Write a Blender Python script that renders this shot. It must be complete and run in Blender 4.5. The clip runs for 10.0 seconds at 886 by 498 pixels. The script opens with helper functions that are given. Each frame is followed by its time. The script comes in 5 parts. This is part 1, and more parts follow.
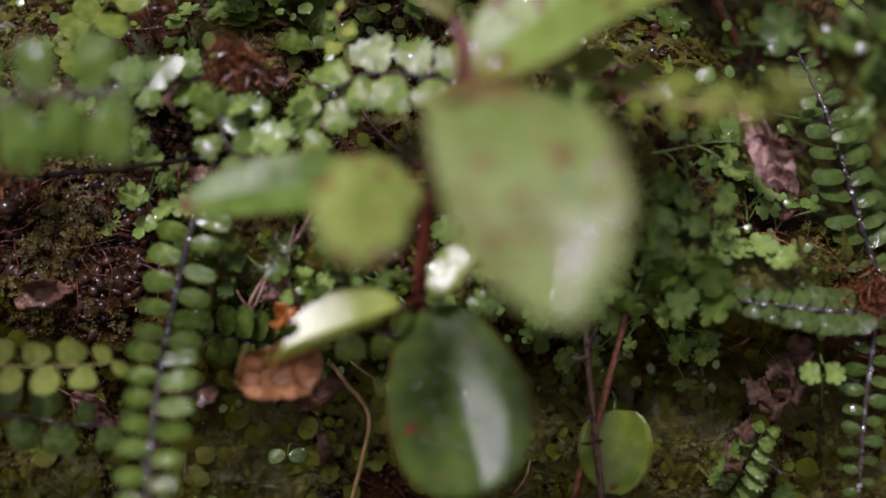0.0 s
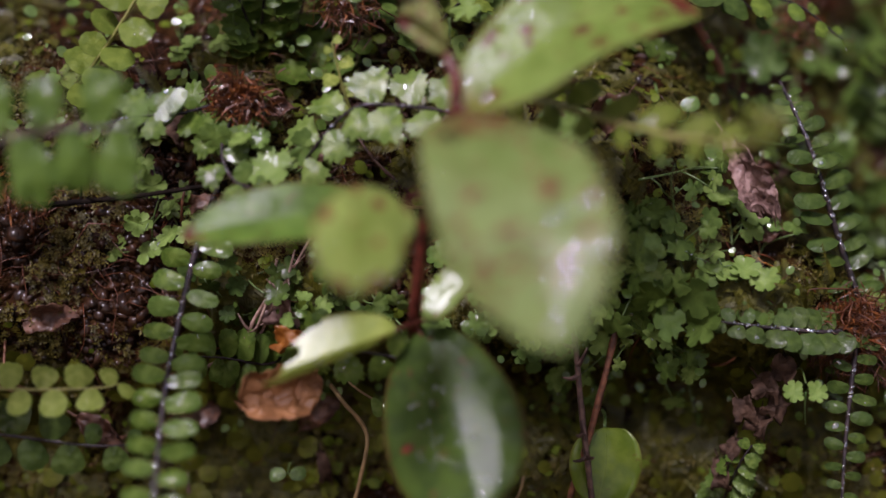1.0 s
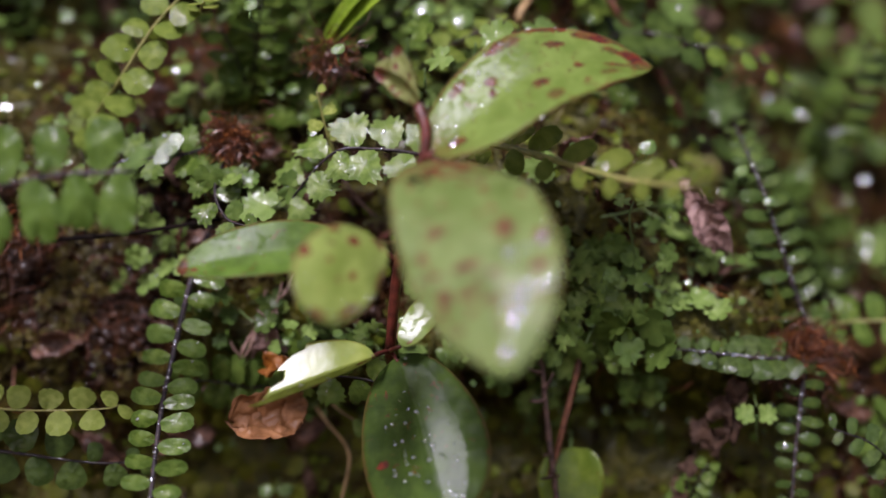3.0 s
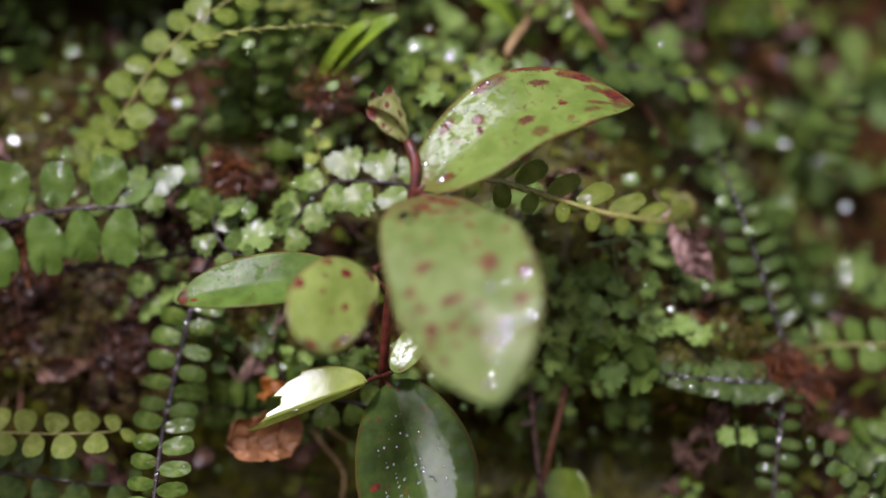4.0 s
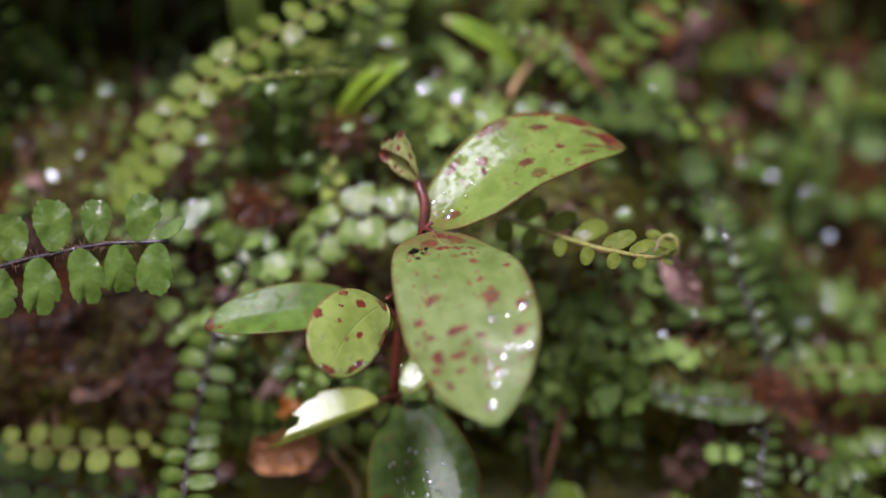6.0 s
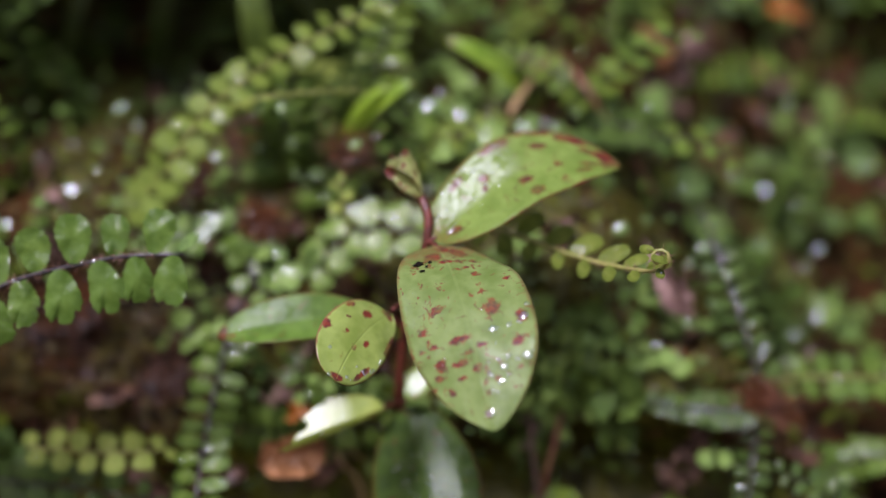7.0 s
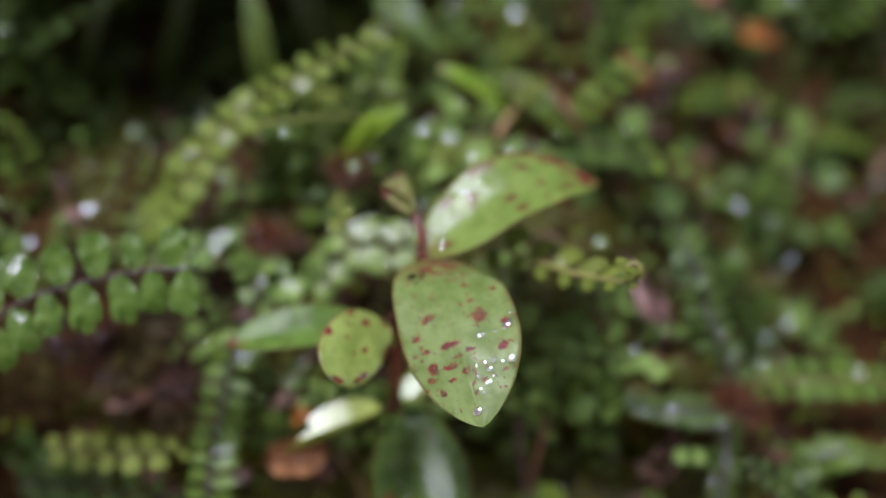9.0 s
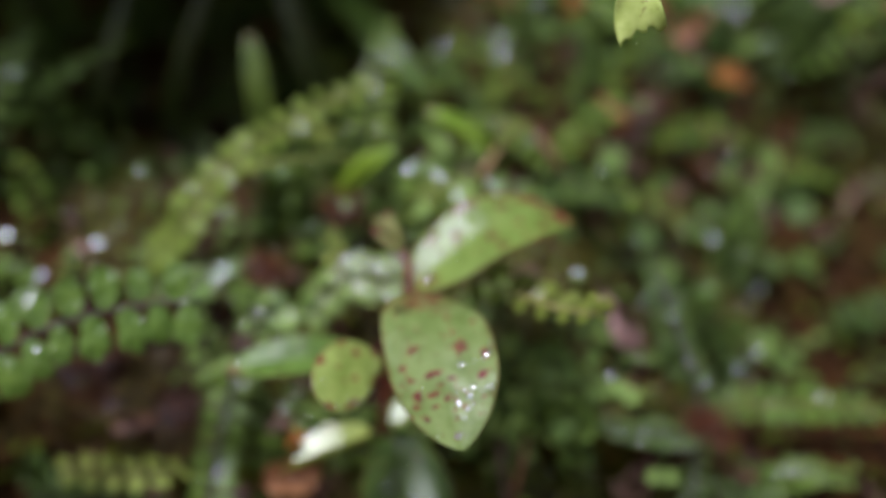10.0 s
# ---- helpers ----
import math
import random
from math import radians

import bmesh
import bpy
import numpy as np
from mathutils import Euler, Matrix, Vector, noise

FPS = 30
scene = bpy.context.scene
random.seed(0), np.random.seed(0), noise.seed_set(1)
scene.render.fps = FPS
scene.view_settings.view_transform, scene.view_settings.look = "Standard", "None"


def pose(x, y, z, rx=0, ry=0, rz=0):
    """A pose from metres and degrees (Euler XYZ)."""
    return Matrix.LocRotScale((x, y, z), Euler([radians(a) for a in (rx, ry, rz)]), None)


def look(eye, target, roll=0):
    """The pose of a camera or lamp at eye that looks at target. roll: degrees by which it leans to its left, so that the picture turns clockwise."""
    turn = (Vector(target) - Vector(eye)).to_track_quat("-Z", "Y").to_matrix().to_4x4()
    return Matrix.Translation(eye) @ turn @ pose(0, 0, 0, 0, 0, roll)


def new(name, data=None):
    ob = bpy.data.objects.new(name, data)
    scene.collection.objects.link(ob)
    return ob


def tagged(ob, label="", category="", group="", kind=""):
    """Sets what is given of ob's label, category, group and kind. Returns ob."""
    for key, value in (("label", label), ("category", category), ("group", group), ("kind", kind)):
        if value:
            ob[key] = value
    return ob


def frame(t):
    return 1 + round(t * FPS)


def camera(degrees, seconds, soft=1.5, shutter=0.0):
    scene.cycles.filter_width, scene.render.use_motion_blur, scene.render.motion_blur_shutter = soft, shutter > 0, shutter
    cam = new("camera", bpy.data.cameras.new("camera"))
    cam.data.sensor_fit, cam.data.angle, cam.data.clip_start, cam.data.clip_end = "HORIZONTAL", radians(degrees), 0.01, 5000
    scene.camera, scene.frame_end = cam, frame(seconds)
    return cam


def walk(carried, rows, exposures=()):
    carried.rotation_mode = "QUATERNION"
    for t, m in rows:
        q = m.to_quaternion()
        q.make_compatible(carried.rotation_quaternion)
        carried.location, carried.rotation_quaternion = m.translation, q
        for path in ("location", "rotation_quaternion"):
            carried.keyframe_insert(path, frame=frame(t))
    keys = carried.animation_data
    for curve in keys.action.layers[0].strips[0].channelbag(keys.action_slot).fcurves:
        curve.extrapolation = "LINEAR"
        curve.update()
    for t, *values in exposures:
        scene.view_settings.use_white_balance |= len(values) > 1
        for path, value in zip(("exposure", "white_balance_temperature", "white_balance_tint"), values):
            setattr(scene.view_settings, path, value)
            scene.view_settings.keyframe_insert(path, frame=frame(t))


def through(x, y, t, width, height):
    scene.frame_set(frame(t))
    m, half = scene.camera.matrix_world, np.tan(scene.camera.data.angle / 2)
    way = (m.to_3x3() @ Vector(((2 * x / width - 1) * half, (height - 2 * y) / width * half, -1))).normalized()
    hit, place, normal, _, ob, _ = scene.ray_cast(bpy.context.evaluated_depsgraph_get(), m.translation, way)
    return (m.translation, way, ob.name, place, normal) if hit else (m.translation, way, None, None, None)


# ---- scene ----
cam = camera(41.5, 10.0)
# a close-up lens, wide open, with its focus left alone
cam.data.dof.use_dof = True
cam.data.dof.focus_distance = 0.307
cam.data.dof.aperture_fstop = 2.8
PATH = [
    (0, (0.00091, 0.00091, 0.30444), (-0.00148, 0.29268, 0.2347), 0.67),
    (0.5, (-0.001, -0.00309, 0.30772), (-0.00139, 0.28885, 0.23868), 0.63),
    (1, (0.00156, -0.00816, 0.30986), (-9e-05, 0.28432, 0.24311), 0.40),
    (1.5, (0.00356, -0.01412, 0.30953), (0.00167, 0.27912, 0.24619), 0.52),
    (2, (0.00445, -0.01977, 0.311), (0.00318, 0.27345, 0.24758), 0.61),
    (3.5, (0.01388, -0.03693, 0.32049), (0.00853, 0.25732, 0.26228), 0.24),
    (4, (0.01483, -0.04203, 0.32443), (0.00951, 0.25233, 0.26676), 0.23),
    (4.5, (0.01566, -0.04733, 0.32746), (0.00976, 0.24713, 0.27035), 0.38),
    (5, (0.0155, -0.05338, 0.33038), (0.00928, 0.24128, 0.27438), 0.28),
    (5.5, (0.01562, -0.05949, 0.33274), (0.0086, 0.23524, 0.27721), 0.23),
    (7, (0.01597, -0.08034, 0.33971), (0.00781, 0.21474, 0.28622), 0.47),
    (7.5, (0.01609, -0.08754, 0.3405), (0.00823, 0.20787, 0.28881), 0.45),
    (8, (0.01682, -0.09352, 0.34169), (0.00895, 0.20187, 0.28989), 0.55),
    (8.5, (0.01849, -0.10092, 0.3408), (0.00988, 0.1947, 0.29043), 0.23),
    (9, (0.01876, -0.10825, 0.34459), (0.01093, 0.18746, 0.29464), 0.13),
    (9.5, (0.0205, -0.1187, 0.34757), (0.01285, 0.17756, 0.30099), 0.14),
    (10, (0.02401, -0.1332, 0.35511), (0.01631, 0.16315, 0.30909), 0.20),
]
walk(cam, [(t, look(eye, target, roll)) for t, eye, target, roll in PATH], exposures=((0, 0.59, 8450, 37), (0.5, 0.62, 8450, 37), (1, 0.51, 8450, 37), (2, 0.57, 8400, 36), (4, 0.84, 8300, 34), (5.5, 0.92, 8200, 34), (7.5, 0.88, 7950, 31), (9, 0.78, 7850, 27), (10, 0.75, 7850, 26)))

# ---------------------------------------------------------------- light
SUN_FROM = Vector((-0.24, -0.47, 0.85)).normalized()
world = bpy.data.worlds.new("world")
scene.world = world
world.use_nodes = True
wn = world.node_tree
sky = wn.nodes.new("ShaderNodeTexSky")
sky.sky_type = "NISHITA"
sky.sun_disc = False
sky.sun_elevation = math.asin(SUN_FROM.z)
sky.sun_rotation = math.atan2(SUN_FROM.x, SUN_FROM.y)
wn.nodes["Background"].inputs["Strength"].default_value = 0.115
wn.links.new(sky.outputs["Color"], wn.nodes["Background"].inputs["Color"])
sun = new("sun", bpy.data.lights.new("sun", "SUN"))
sun.data.energy, sun.data.angle, sun.data.color = 4.05, radians(15.0), (0.64, 0.81, 1.08)
sun.matrix_world = look(SUN_FROM, (0, 0, 0))

# ---------------------------------------------------------------- materials


class Nodes:
    """A node material in the making."""

    def __init__(self, name):
        self.mat = bpy.data.materials.new(name)
        self.mat.use_nodes = True
        self.tree = self.mat.node_tree
        self.bsdf = self.tree.nodes["Principled BSDF"]
        self.out = self.tree.nodes["Material Output"]

    def add(self, kind, **inputs):
        node = self.tree.nodes.new(kind)
        for key, value in inputs.items():
            self.put(node, key.replace("_", " "), value)
        return node

    def put(self, node, key, value):
        socket = node.inputs[int(key[1:])] if key[0] == "i" and key[1:].isdigit() else node.inputs[key]
        if isinstance(value, bpy.types.NodeSocket):
            self.tree.links.new(value, socket)
        else:
            socket.default_value = value

    def coords(self):
        return self.add("ShaderNodeTexCoord").outputs["Object"]

    def noise(self, scale, detail=3.0, where=None, rough=0.55, warp=0.0):
        return self.add("ShaderNodeTexNoise", Vector=where or self.coords(), Scale=scale, Detail=detail, Roughness=rough, Distortion=warp).outputs["Fac"]

    def math(self, op, a, b=0.0, clamp=False):
        node = self.add("ShaderNodeMath", i0=a, i1=b)
        node.operation, node.use_clamp = op, clamp
        return node.outputs[0]

    def step(self, value, low, high):
        node = self.add("ShaderNodeMapRange", Value=value)
        node.interpolation_type = "SMOOTHSTEP"
        node.inputs["From Min"].default_value, node.inputs["From Max"].default_value = low, high
        return node.outputs[0]

    def mix(self, fac, a, b):
        node = self.add("ShaderNodeMix")
        node.data_type = "RGBA"
        for socket, value in ((node.inputs[0], fac), (node.inputs[6], a), (node.inputs[7], b)):
            if isinstance(value, bpy.types.NodeSocket):
                self.tree.links.new(value, socket)
            elif isinstance(value, tuple):
                socket.default_value = (*value, 1)
            else:
                socket.default_value = value
        return node.outputs[2]

    def bump(self, height, strength, distance):
        return self.add("ShaderNodeBump", Height=height, Strength=strength, Distance=distance).outputs["Normal"]

    def finish(self, colour, rough=0.5, normal=None, through=0.0, coat=0.0, specular=0.5, film=0.16, skin=None):
        self.put(self.bsdf, "Base Color", colour)
        self.put(self.bsdf, "Roughness", rough)
        self.put(self.bsdf, "Specular IOR Level", specular)
        self.put(self.bsdf, "Coat Weight", coat)
        self.put(self.bsdf, "Coat Roughness", film)
        if normal is not None:
            self.put(self.bsdf, "Normal", normal)
        if skin is not None:
            self.put(self.bsdf, "Coat Normal", skin)
        if through:
            back = self.add("ShaderNodeBsdfTranslucent", Color=colour)
            both = self.add("ShaderNodeMixShader", Fac=through, i1=self.bsdf.outputs[0], i2=back.outputs[0])
            self.tree.links.new(both.outputs[0], self.out.inputs["Surface"])
        return self.mat


def foliage(name, dark, light, tint, rough=0.40, coat=0.18, through=0.28, veins=0.0015, blotch=0.0, soaked=False):
    """A thin wet leaf: two greens, a third by the leaf, side veins as relief."""
    n = Nodes(name)
    where = n.coords()
    rnd = n.add("ShaderNodeObjectInfo").outputs["Random"]
    colour = n.mix(n.step(n.noise(260, 3, where), 0.35, 0.7), dark, light)
    colour = n.mix(n.math("MULTIPLY", rnd, 0.6), colour, tint)
    colour = n.mix(n.math("MULTIPLY", n.step(n.noise(1100, 2, where), 0.55, 0.75), 0.35), colour, dark)
    if blotch:
        colour = n.mix(n.math("MULTIPLY", n.step(n.noise(420, 2, where, warp=0.6), 0.66, 0.72), blotch), colour, (0.13, 0.05, 0.018))
    xyz = n.add("ShaderNodeSeparateXYZ", Vector=where)
    slant = n.math("SUBTRACT", xyz.outputs[0], n.math("MULTIPLY", n.math("ABSOLUTE", xyz.outputs[1]), 0.6))
    ribs = n.math("SINE", n.math("MULTIPLY", slant, 6.2832 / veins))
    height = n.math("ADD", n.math("MULTIPLY", ribs, 0.05), n.noise(900, 4, where))
    leaf_wet = n.math("FRACT", n.math("MULTIPLY", rnd, 13.7))
    film = n.math("MULTIPLY", n.step(n.noise(520, 4, where), 0.46, 0.57), n.math("ADD", n.math("MULTIPLY", n.step(leaf_wet, 0.45, 0.75), coat * 3.2), coat * 0.35), clamp=True)
    if soaked:
        film = n.math("MULTIPLY", n.step(n.noise(300, 3, where), 0.30, 0.38), coat)
    ripple = n.math("ADD", n.noise(420, 2, where), n.math("MULTIPLY", n.noise(1700, 2, where), 0.45))
    return n.finish(colour, n.math("ADD", n.math("MULTIPLY", n.noise(500, 2, where), 0.3), rough - 0.12), n.bump(height, 0.6, 0.00030), through, film, 0.08, 0.07, n.bump(ripple, 0.55, 0.00035))


def spotted(name, dark, light, spots, seed, through=0.3, rough=0.48, coat=0.7, red_base=0.0, margin=0.5, small=0.5, level=0.645, film_rough=0.33, ribbed=0.22, skin=0.35, patch=0.38, wet=(0.0, 1.0, -1.0, 1.0), crisp=1.0):
    """The blade of the seedling: a pale green skin with wine-red spots, each at (along, across, half length, half width)."""
    n = Nodes(name)
    where = n.coords()
    uv = n.add("ShaderNodeTexCoord").outputs["UV"]
    xyz = n.add("ShaderNodeSeparateXYZ", Vector=uv)
    u, v = xyz.outputs[0], n.math("SUBTRACT", n.math("MULTIPLY", xyz.outputs[1], 2.0), 1.0)
    shift = n.add("ShaderNodeVectorMath", i0=where, i1=(seed * 1.7, seed * 0.9, seed * 0.4)).outputs[0]
    fine, coarse = n.noise(700, 3, shift), n.noise(160, 2, shift)
    colour = n.mix(n.step(coarse, 0.3, 0.7), dark, light)
    colour = n.mix(n.math("MULTIPLY", n.step(fine, 0.5, 0.8), 0.35), colour, dark)
    warp_u = n.math("MULTIPLY", n.math("SUBTRACT", n.noise(760, 3, shift), 0.5), 0.042)
    warp_v = n.math("MULTIPLY", n.math("SUBTRACT", n.noise(760, 3, n.add("ShaderNodeVectorMath", i0=shift, i1=(3.1, 1.7, 0.2)).outputs[0]), 0.5), 0.20)
    wu, wv = n.math("ADD", u, warp_u), n.math("ADD", v, warp_v)
    mask = 0.0
    for su, sv, lu, lv in spots:
        du = n.math("DIVIDE", n.math("SUBTRACT", wu, su), lu)
        dv = n.math("DIVIDE", n.math("SUBTRACT", wv, sv), lv)
        far = n.math("ADD", n.math("MULTIPLY", du, du), n.math("MULTIPLY", dv, dv))
        mask = n.math("MAXIMUM", mask, n.math("SUBTRACT", 1.0, n.step(far, 0.35, 1.2)))
    if small:
        flecks = n.math("MULTIPLY", n.step(n.noise(330, 4, shift, warp=1.2), level, level + 0.04), small)
        mask = n.math("MAXIMUM", mask, flecks)
    if red_base:
        near = n.math("SUBTRACT", 1.0, n.step(n.math("ADD", u, n.math("MULTIPLY", n.math("SUBTRACT", fine, 0.5), 0.3)), 0.02, 0.16))
        mask = n.math("MAXIMUM", mask, n.math("MULTIPLY", near, red_base))
    red = n.mix(n.step(fine, 0.4, 0.62), (0.20, 0.022, 0.014), (0.085, 0.012, 0.016))
    colour = n.mix(n.math("MULTIPLY", mask, n.math("ADD", n.math("MULTIPLY", n.step(coarse, 0.3, 0.62), 0.4), 0.57)), colour, red)
    edge = n.step(n.math("ADD", n.math("ABSOLUTE", v), n.math("MULTIPLY", n.math("SUBTRACT", fine, 0.5), 0.16)), 0.93, 1.0)
    colour = n.mix(n.math("MULTIPLY", edge, margin), colour, (0.19, 0.05, 0.03))
    rib = n.math("SUBTRACT", 1.0, n.step(n.math("ABSOLUTE", v), 0.0, 0.05))
    slant = n.math("SUBTRACT", u, n.math("MULTIPLY", n.math("ABSOLUTE", v), 0.22))
    veins = n.math("SINE", n.math("ADD", n.math("MULTIPLY", slant, 62.0), n.math("MULTIPLY", coarse, 6.0)))
    colour = n.mix(n.math("MULTIPLY", rib, 0.3), colour, light)
    height = n.math("ADD", n.math("ADD", n.math("MULTIPLY", veins, ribbed), n.math("MULTIPLY", rib, -0.7)), n.noise(520, 4, shift))
    dull = n.math("ADD", n.math("MULTIPLY", n.step(n.noise(210, 3, shift), 0.4, 0.62), 0.22), rough - 0.08)
    film = n.math("MULTIPLY", n.step(n.noise(300, 4, shift, 0.6, 0.8), patch, patch + 0.05), coat)
    if wet != (0.0, 1.0, -1.0, 1.0):
        for value, low, high, soft in ((wu, wet[0], wet[1], 0.03 * crisp), (wv, wet[2], wet[3], 0.06 * crisp)):
            inside = n.math("MULTIPLY", n.step(value, low - soft, low + soft), n.math("SUBTRACT", 1.0, n.step(value, high - soft, high + soft)))
            film = n.math("MULTIPLY", film, inside)
    return n.finish(colour, dull, n.bump(height, 0.5, 0.00030), through, film, 0.16, film_rough, n.bump(n.math("ADD", n.noise(330, 3, shift), n.math("MULTIPLY", veins, ribbed * 0.5)), skin, 0.00030))


def earth():
    n = Nodes("wet_earth")
    where = n.coords()
    big, mid, fine = n.noise(18, 4, where), n.noise(110, 5, where), n.noise(900, 4, where)
    colour = n.mix(n.step(mid, 0.35, 0.68), (0.010, 0.0040, 0.0011), (0.055, 0.021, 0.0058))
    colour = n.mix(n.math("MULTIPLY", n.step(big, 0.5, 0.62), 0.35), colour, (0.030, 0.026, 0.005))
    colour = n.mix(n.math("MULTIPLY", n.step(fine, 0.62, 0.75), 0.5), colour, (0.13, 0.075, 0.04))
    height = n.math("ADD", n.math("MULTIPLY", mid, 2.0), fine)
    return n.finish(colour, n.math("ADD", n.math("MULTIPLY", fine, 0.5), 0.38), n.bump(height, 1.0, 0.002), specular=0.06)


def plain(name, dark, light, rough=0.6, scale=300, coat=0.0, through=0.0, relief=0.0004, island=False, specular=0.4):
    n = Nodes(name)
    where = n.coords()
    fac = n.step(n.noise(scale, 4, where), 0.35, 0.68)
    colour = n.mix(fac, dark, light)
    if island:
        rnd = n.add("ShaderNodeNewGeometry").outputs["Random Per Island"]
        colour = n.mix(n.math("MULTIPLY", rnd, 0.7), colour, dark)
    else:
        rnd = n.add("ShaderNodeObjectInfo").outputs["Random"]
        colour = n.mix(n.math("MULTIPLY", rnd, 0.4), colour, dark)
    return n.finish(colour, rough, n.bump(n.noise(scale * 3, 4, where), 0.7, relief), through, coat, specular)


def water():
    """Clear drops: what is not mirrored passes straight on."""
    n = Nodes("water")
    clear = n.add("ShaderNodeBsdfTransparent", Color=(0.96, 0.97, 0.96, 1))
    shine = n.add("ShaderNodeBsdfGlossy", Color=(1, 1, 1, 1), Roughness=0.05)
    both = n.add("ShaderNodeMixShader", Fac=0.22, i1=clear.outputs[0], i2=shine.outputs[0])
    n.tree.links.new(both.outputs[0], n.out.inputs["Surface"])
    return n.mat


EARTH = earth()
WATER = water()
FERN = foliage("fern_green", (0.05981, 0.094, 0.01254), (0.1345, 0.19, 0.02852), (0.080, 0.155, 0.026))
# in the hollow this deep green also stands in for shade
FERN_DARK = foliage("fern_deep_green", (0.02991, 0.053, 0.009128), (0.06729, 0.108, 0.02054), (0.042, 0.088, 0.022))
FERN_PALE = foliage("fern_pale_green", (0.158, 0.205, 0.034), (0.300, 0.345, 0.085), (0.215, 0.280, 0.055), through=0.35)
FERN_MID = foliage("fern_light_green", (0.092, 0.140, 0.020), (0.190, 0.245, 0.045), (0.140, 0.205, 0.038), through=0.35)
FERN_YOUNG = foliage("fern_young_green", (0.125, 0.170, 0.024), (0.250, 0.295, 0.055), (0.190, 0.245, 0.045), through=0.55)
FERN_WET = foliage("fern_wet_green", (0.046, 0.090, 0.012), (0.118, 0.182, 0.033), (0.080, 0.145, 0.032), rough=0.30, coat=0.40)
FERN_GLARE = foliage("fern_glaring_green", (0.085, 0.155, 0.026), (0.190, 0.275, 0.066), (0.140, 0.215, 0.052), rough=0.30, coat=0.27, through=0.35, soaked=True)
HERB = foliage("herb_green", (0.05374, 0.098, 0.01654), (0.1226, 0.2, 0.04018), (0.09111, 0.17, 0.04489), veins=0.0022, blotch=0.15)
HERB_PALE = foliage("herb_light_green", (0.105, 0.178, 0.036), (0.205, 0.300, 0.080), (0.150, 0.250, 0.062), veins=0.0022)
WET_LEAF = foliage("wet_leaf_green", (0.06, 0.12, 0.02), (0.12, 0.21, 0.045), (0.09, 0.17, 0.035), rough=0.3, coat=1.0, soaked=True)
WET_DULL = foliage("dull_wet_leaf_green", (0.06, 0.12, 0.03), (0.12, 0.20, 0.06), (0.09, 0.16, 0.045), rough=0.3, coat=0.5, soaked=True)
# strong light is put into this raised base green
STAR = foliage("sunlit_leaf_green", (0.28, 0.36, 0.080), (0.46, 0.54, 0.17), (0.38, 0.46, 0.13), through=0.4, blotch=0.5)
RACHIS = plain("dark_fern_stalk", (0.010, 0.007, 0.008), (0.045, 0.030, 0.030), 0.45, 500, 0.3, specular=0.2)
RACHIS_PALE = plain("pale_fern_stalk", (0.1641, 0.17, 0.0388), (0.2812, 0.25, 0.0776), 0.45, 500, 0.1)
RED_STEM = plain("red_stem", (0.050, 0.012, 0.008), (0.145, 0.029, 0.018), 0.45, 260, 0.15, specular=0.25)
BARK_PALE = plain("pale_dry_twig", (0.16, 0.088, 0.062), (0.42, 0.26, 0.205), 0.5, 350)
HAIR = plain("stalk_hair", (0.1875, 0.085, 0.0582), (0.4218, 0.22, 0.1552), 0.5, 400, 0.0, 0.3)
GREEN_STALK = plain("green_stalk", (0.05, 0.11, 0.025), (0.11, 0.17, 0.05), 0.4, 400, 0.2)
BARK = plain("twig_bark", (0.04347, 0.022, 0.0163), (0.1615, 0.085, 0.06111), 0.6, 350)
BARK_RED = plain("red_brown_bark", (0.07453, 0.025, 0.01222), (0.236, 0.085, 0.04074), 0.5, 350)
DARK_ROOT = plain("dark_root", (0.004, 0.0025, 0.002), (0.014, 0.009, 0.006), 0.9, 300, specular=0.08)
STRAW = plain("straw", (0.1875, 0.115, 0.0485), (0.3515, 0.22, 0.097), 0.55, 300)
ROOT = plain("rusty_root", (0.040, 0.0105, 0.0042), (0.17, 0.043, 0.013), 0.4, 300, island=True)
DEAD = plain("dead_leaf_brown", (0.205, 0.080, 0.028), (0.44, 0.190, 0.076), 0.55, 180, 0.1, 0.35)
DEAD_DARK = plain("dead_leaf_dark", (0.05589, 0.022, 0.01222), (0.1863, 0.08, 0.04583), 0.55, 260, 0.15, 0.15)
DEAD_PINK = plain("dead_leaf_dusky", (0.150, 0.074, 0.060), (0.39, 0.235, 0.195), 0.6, 220, 0.1, 0.15)
DEAD_ORANGE = plain("dead_leaf_orange", (0.245, 0.070, 0.0095), (0.48, 0.165, 0.028), 0.45, 260, 0.2, 0.3)
MOSS = plain("moss", (0.04471, 0.036, 0.004074), (0.1739, 0.13, 0.01324), 0.6, 150, 0.08, 0.3, island=True)
CRUMB = plain("soil_crumb", (0.010, 0.0038, 0.0016), (0.060, 0.021, 0.0075), 0.6, 260, 0.40, island=True, specular=0.1)
DEAD_DUSK = plain("dead_leaf_grey_brown", (0.036, 0.019, 0.012), (0.115, 0.062, 0.040), 0.7, 260, 0.0, 0.12, specular=0.15)
SCALE = plain("rusty_scale", (0.058, 0.0165, 0.0048), (0.29, 0.088, 0.023), 0.35, 400, 0.35, island=True)
FERN_FRONT = foliage("fern_front_green", (0.045, 0.088, 0.013), (0.105, 0.178, 0.032), (0.065, 0.130, 0.022), rough=0.34, coat=0.20)
FEATHER = plain("feather_moss", (0.044, 0.042, 0.0034), (0.155, 0.142, 0.0115), 0.55, 200, 0.08, 0.35, island=True)

# ---------------------------------------------------------------- building blocks


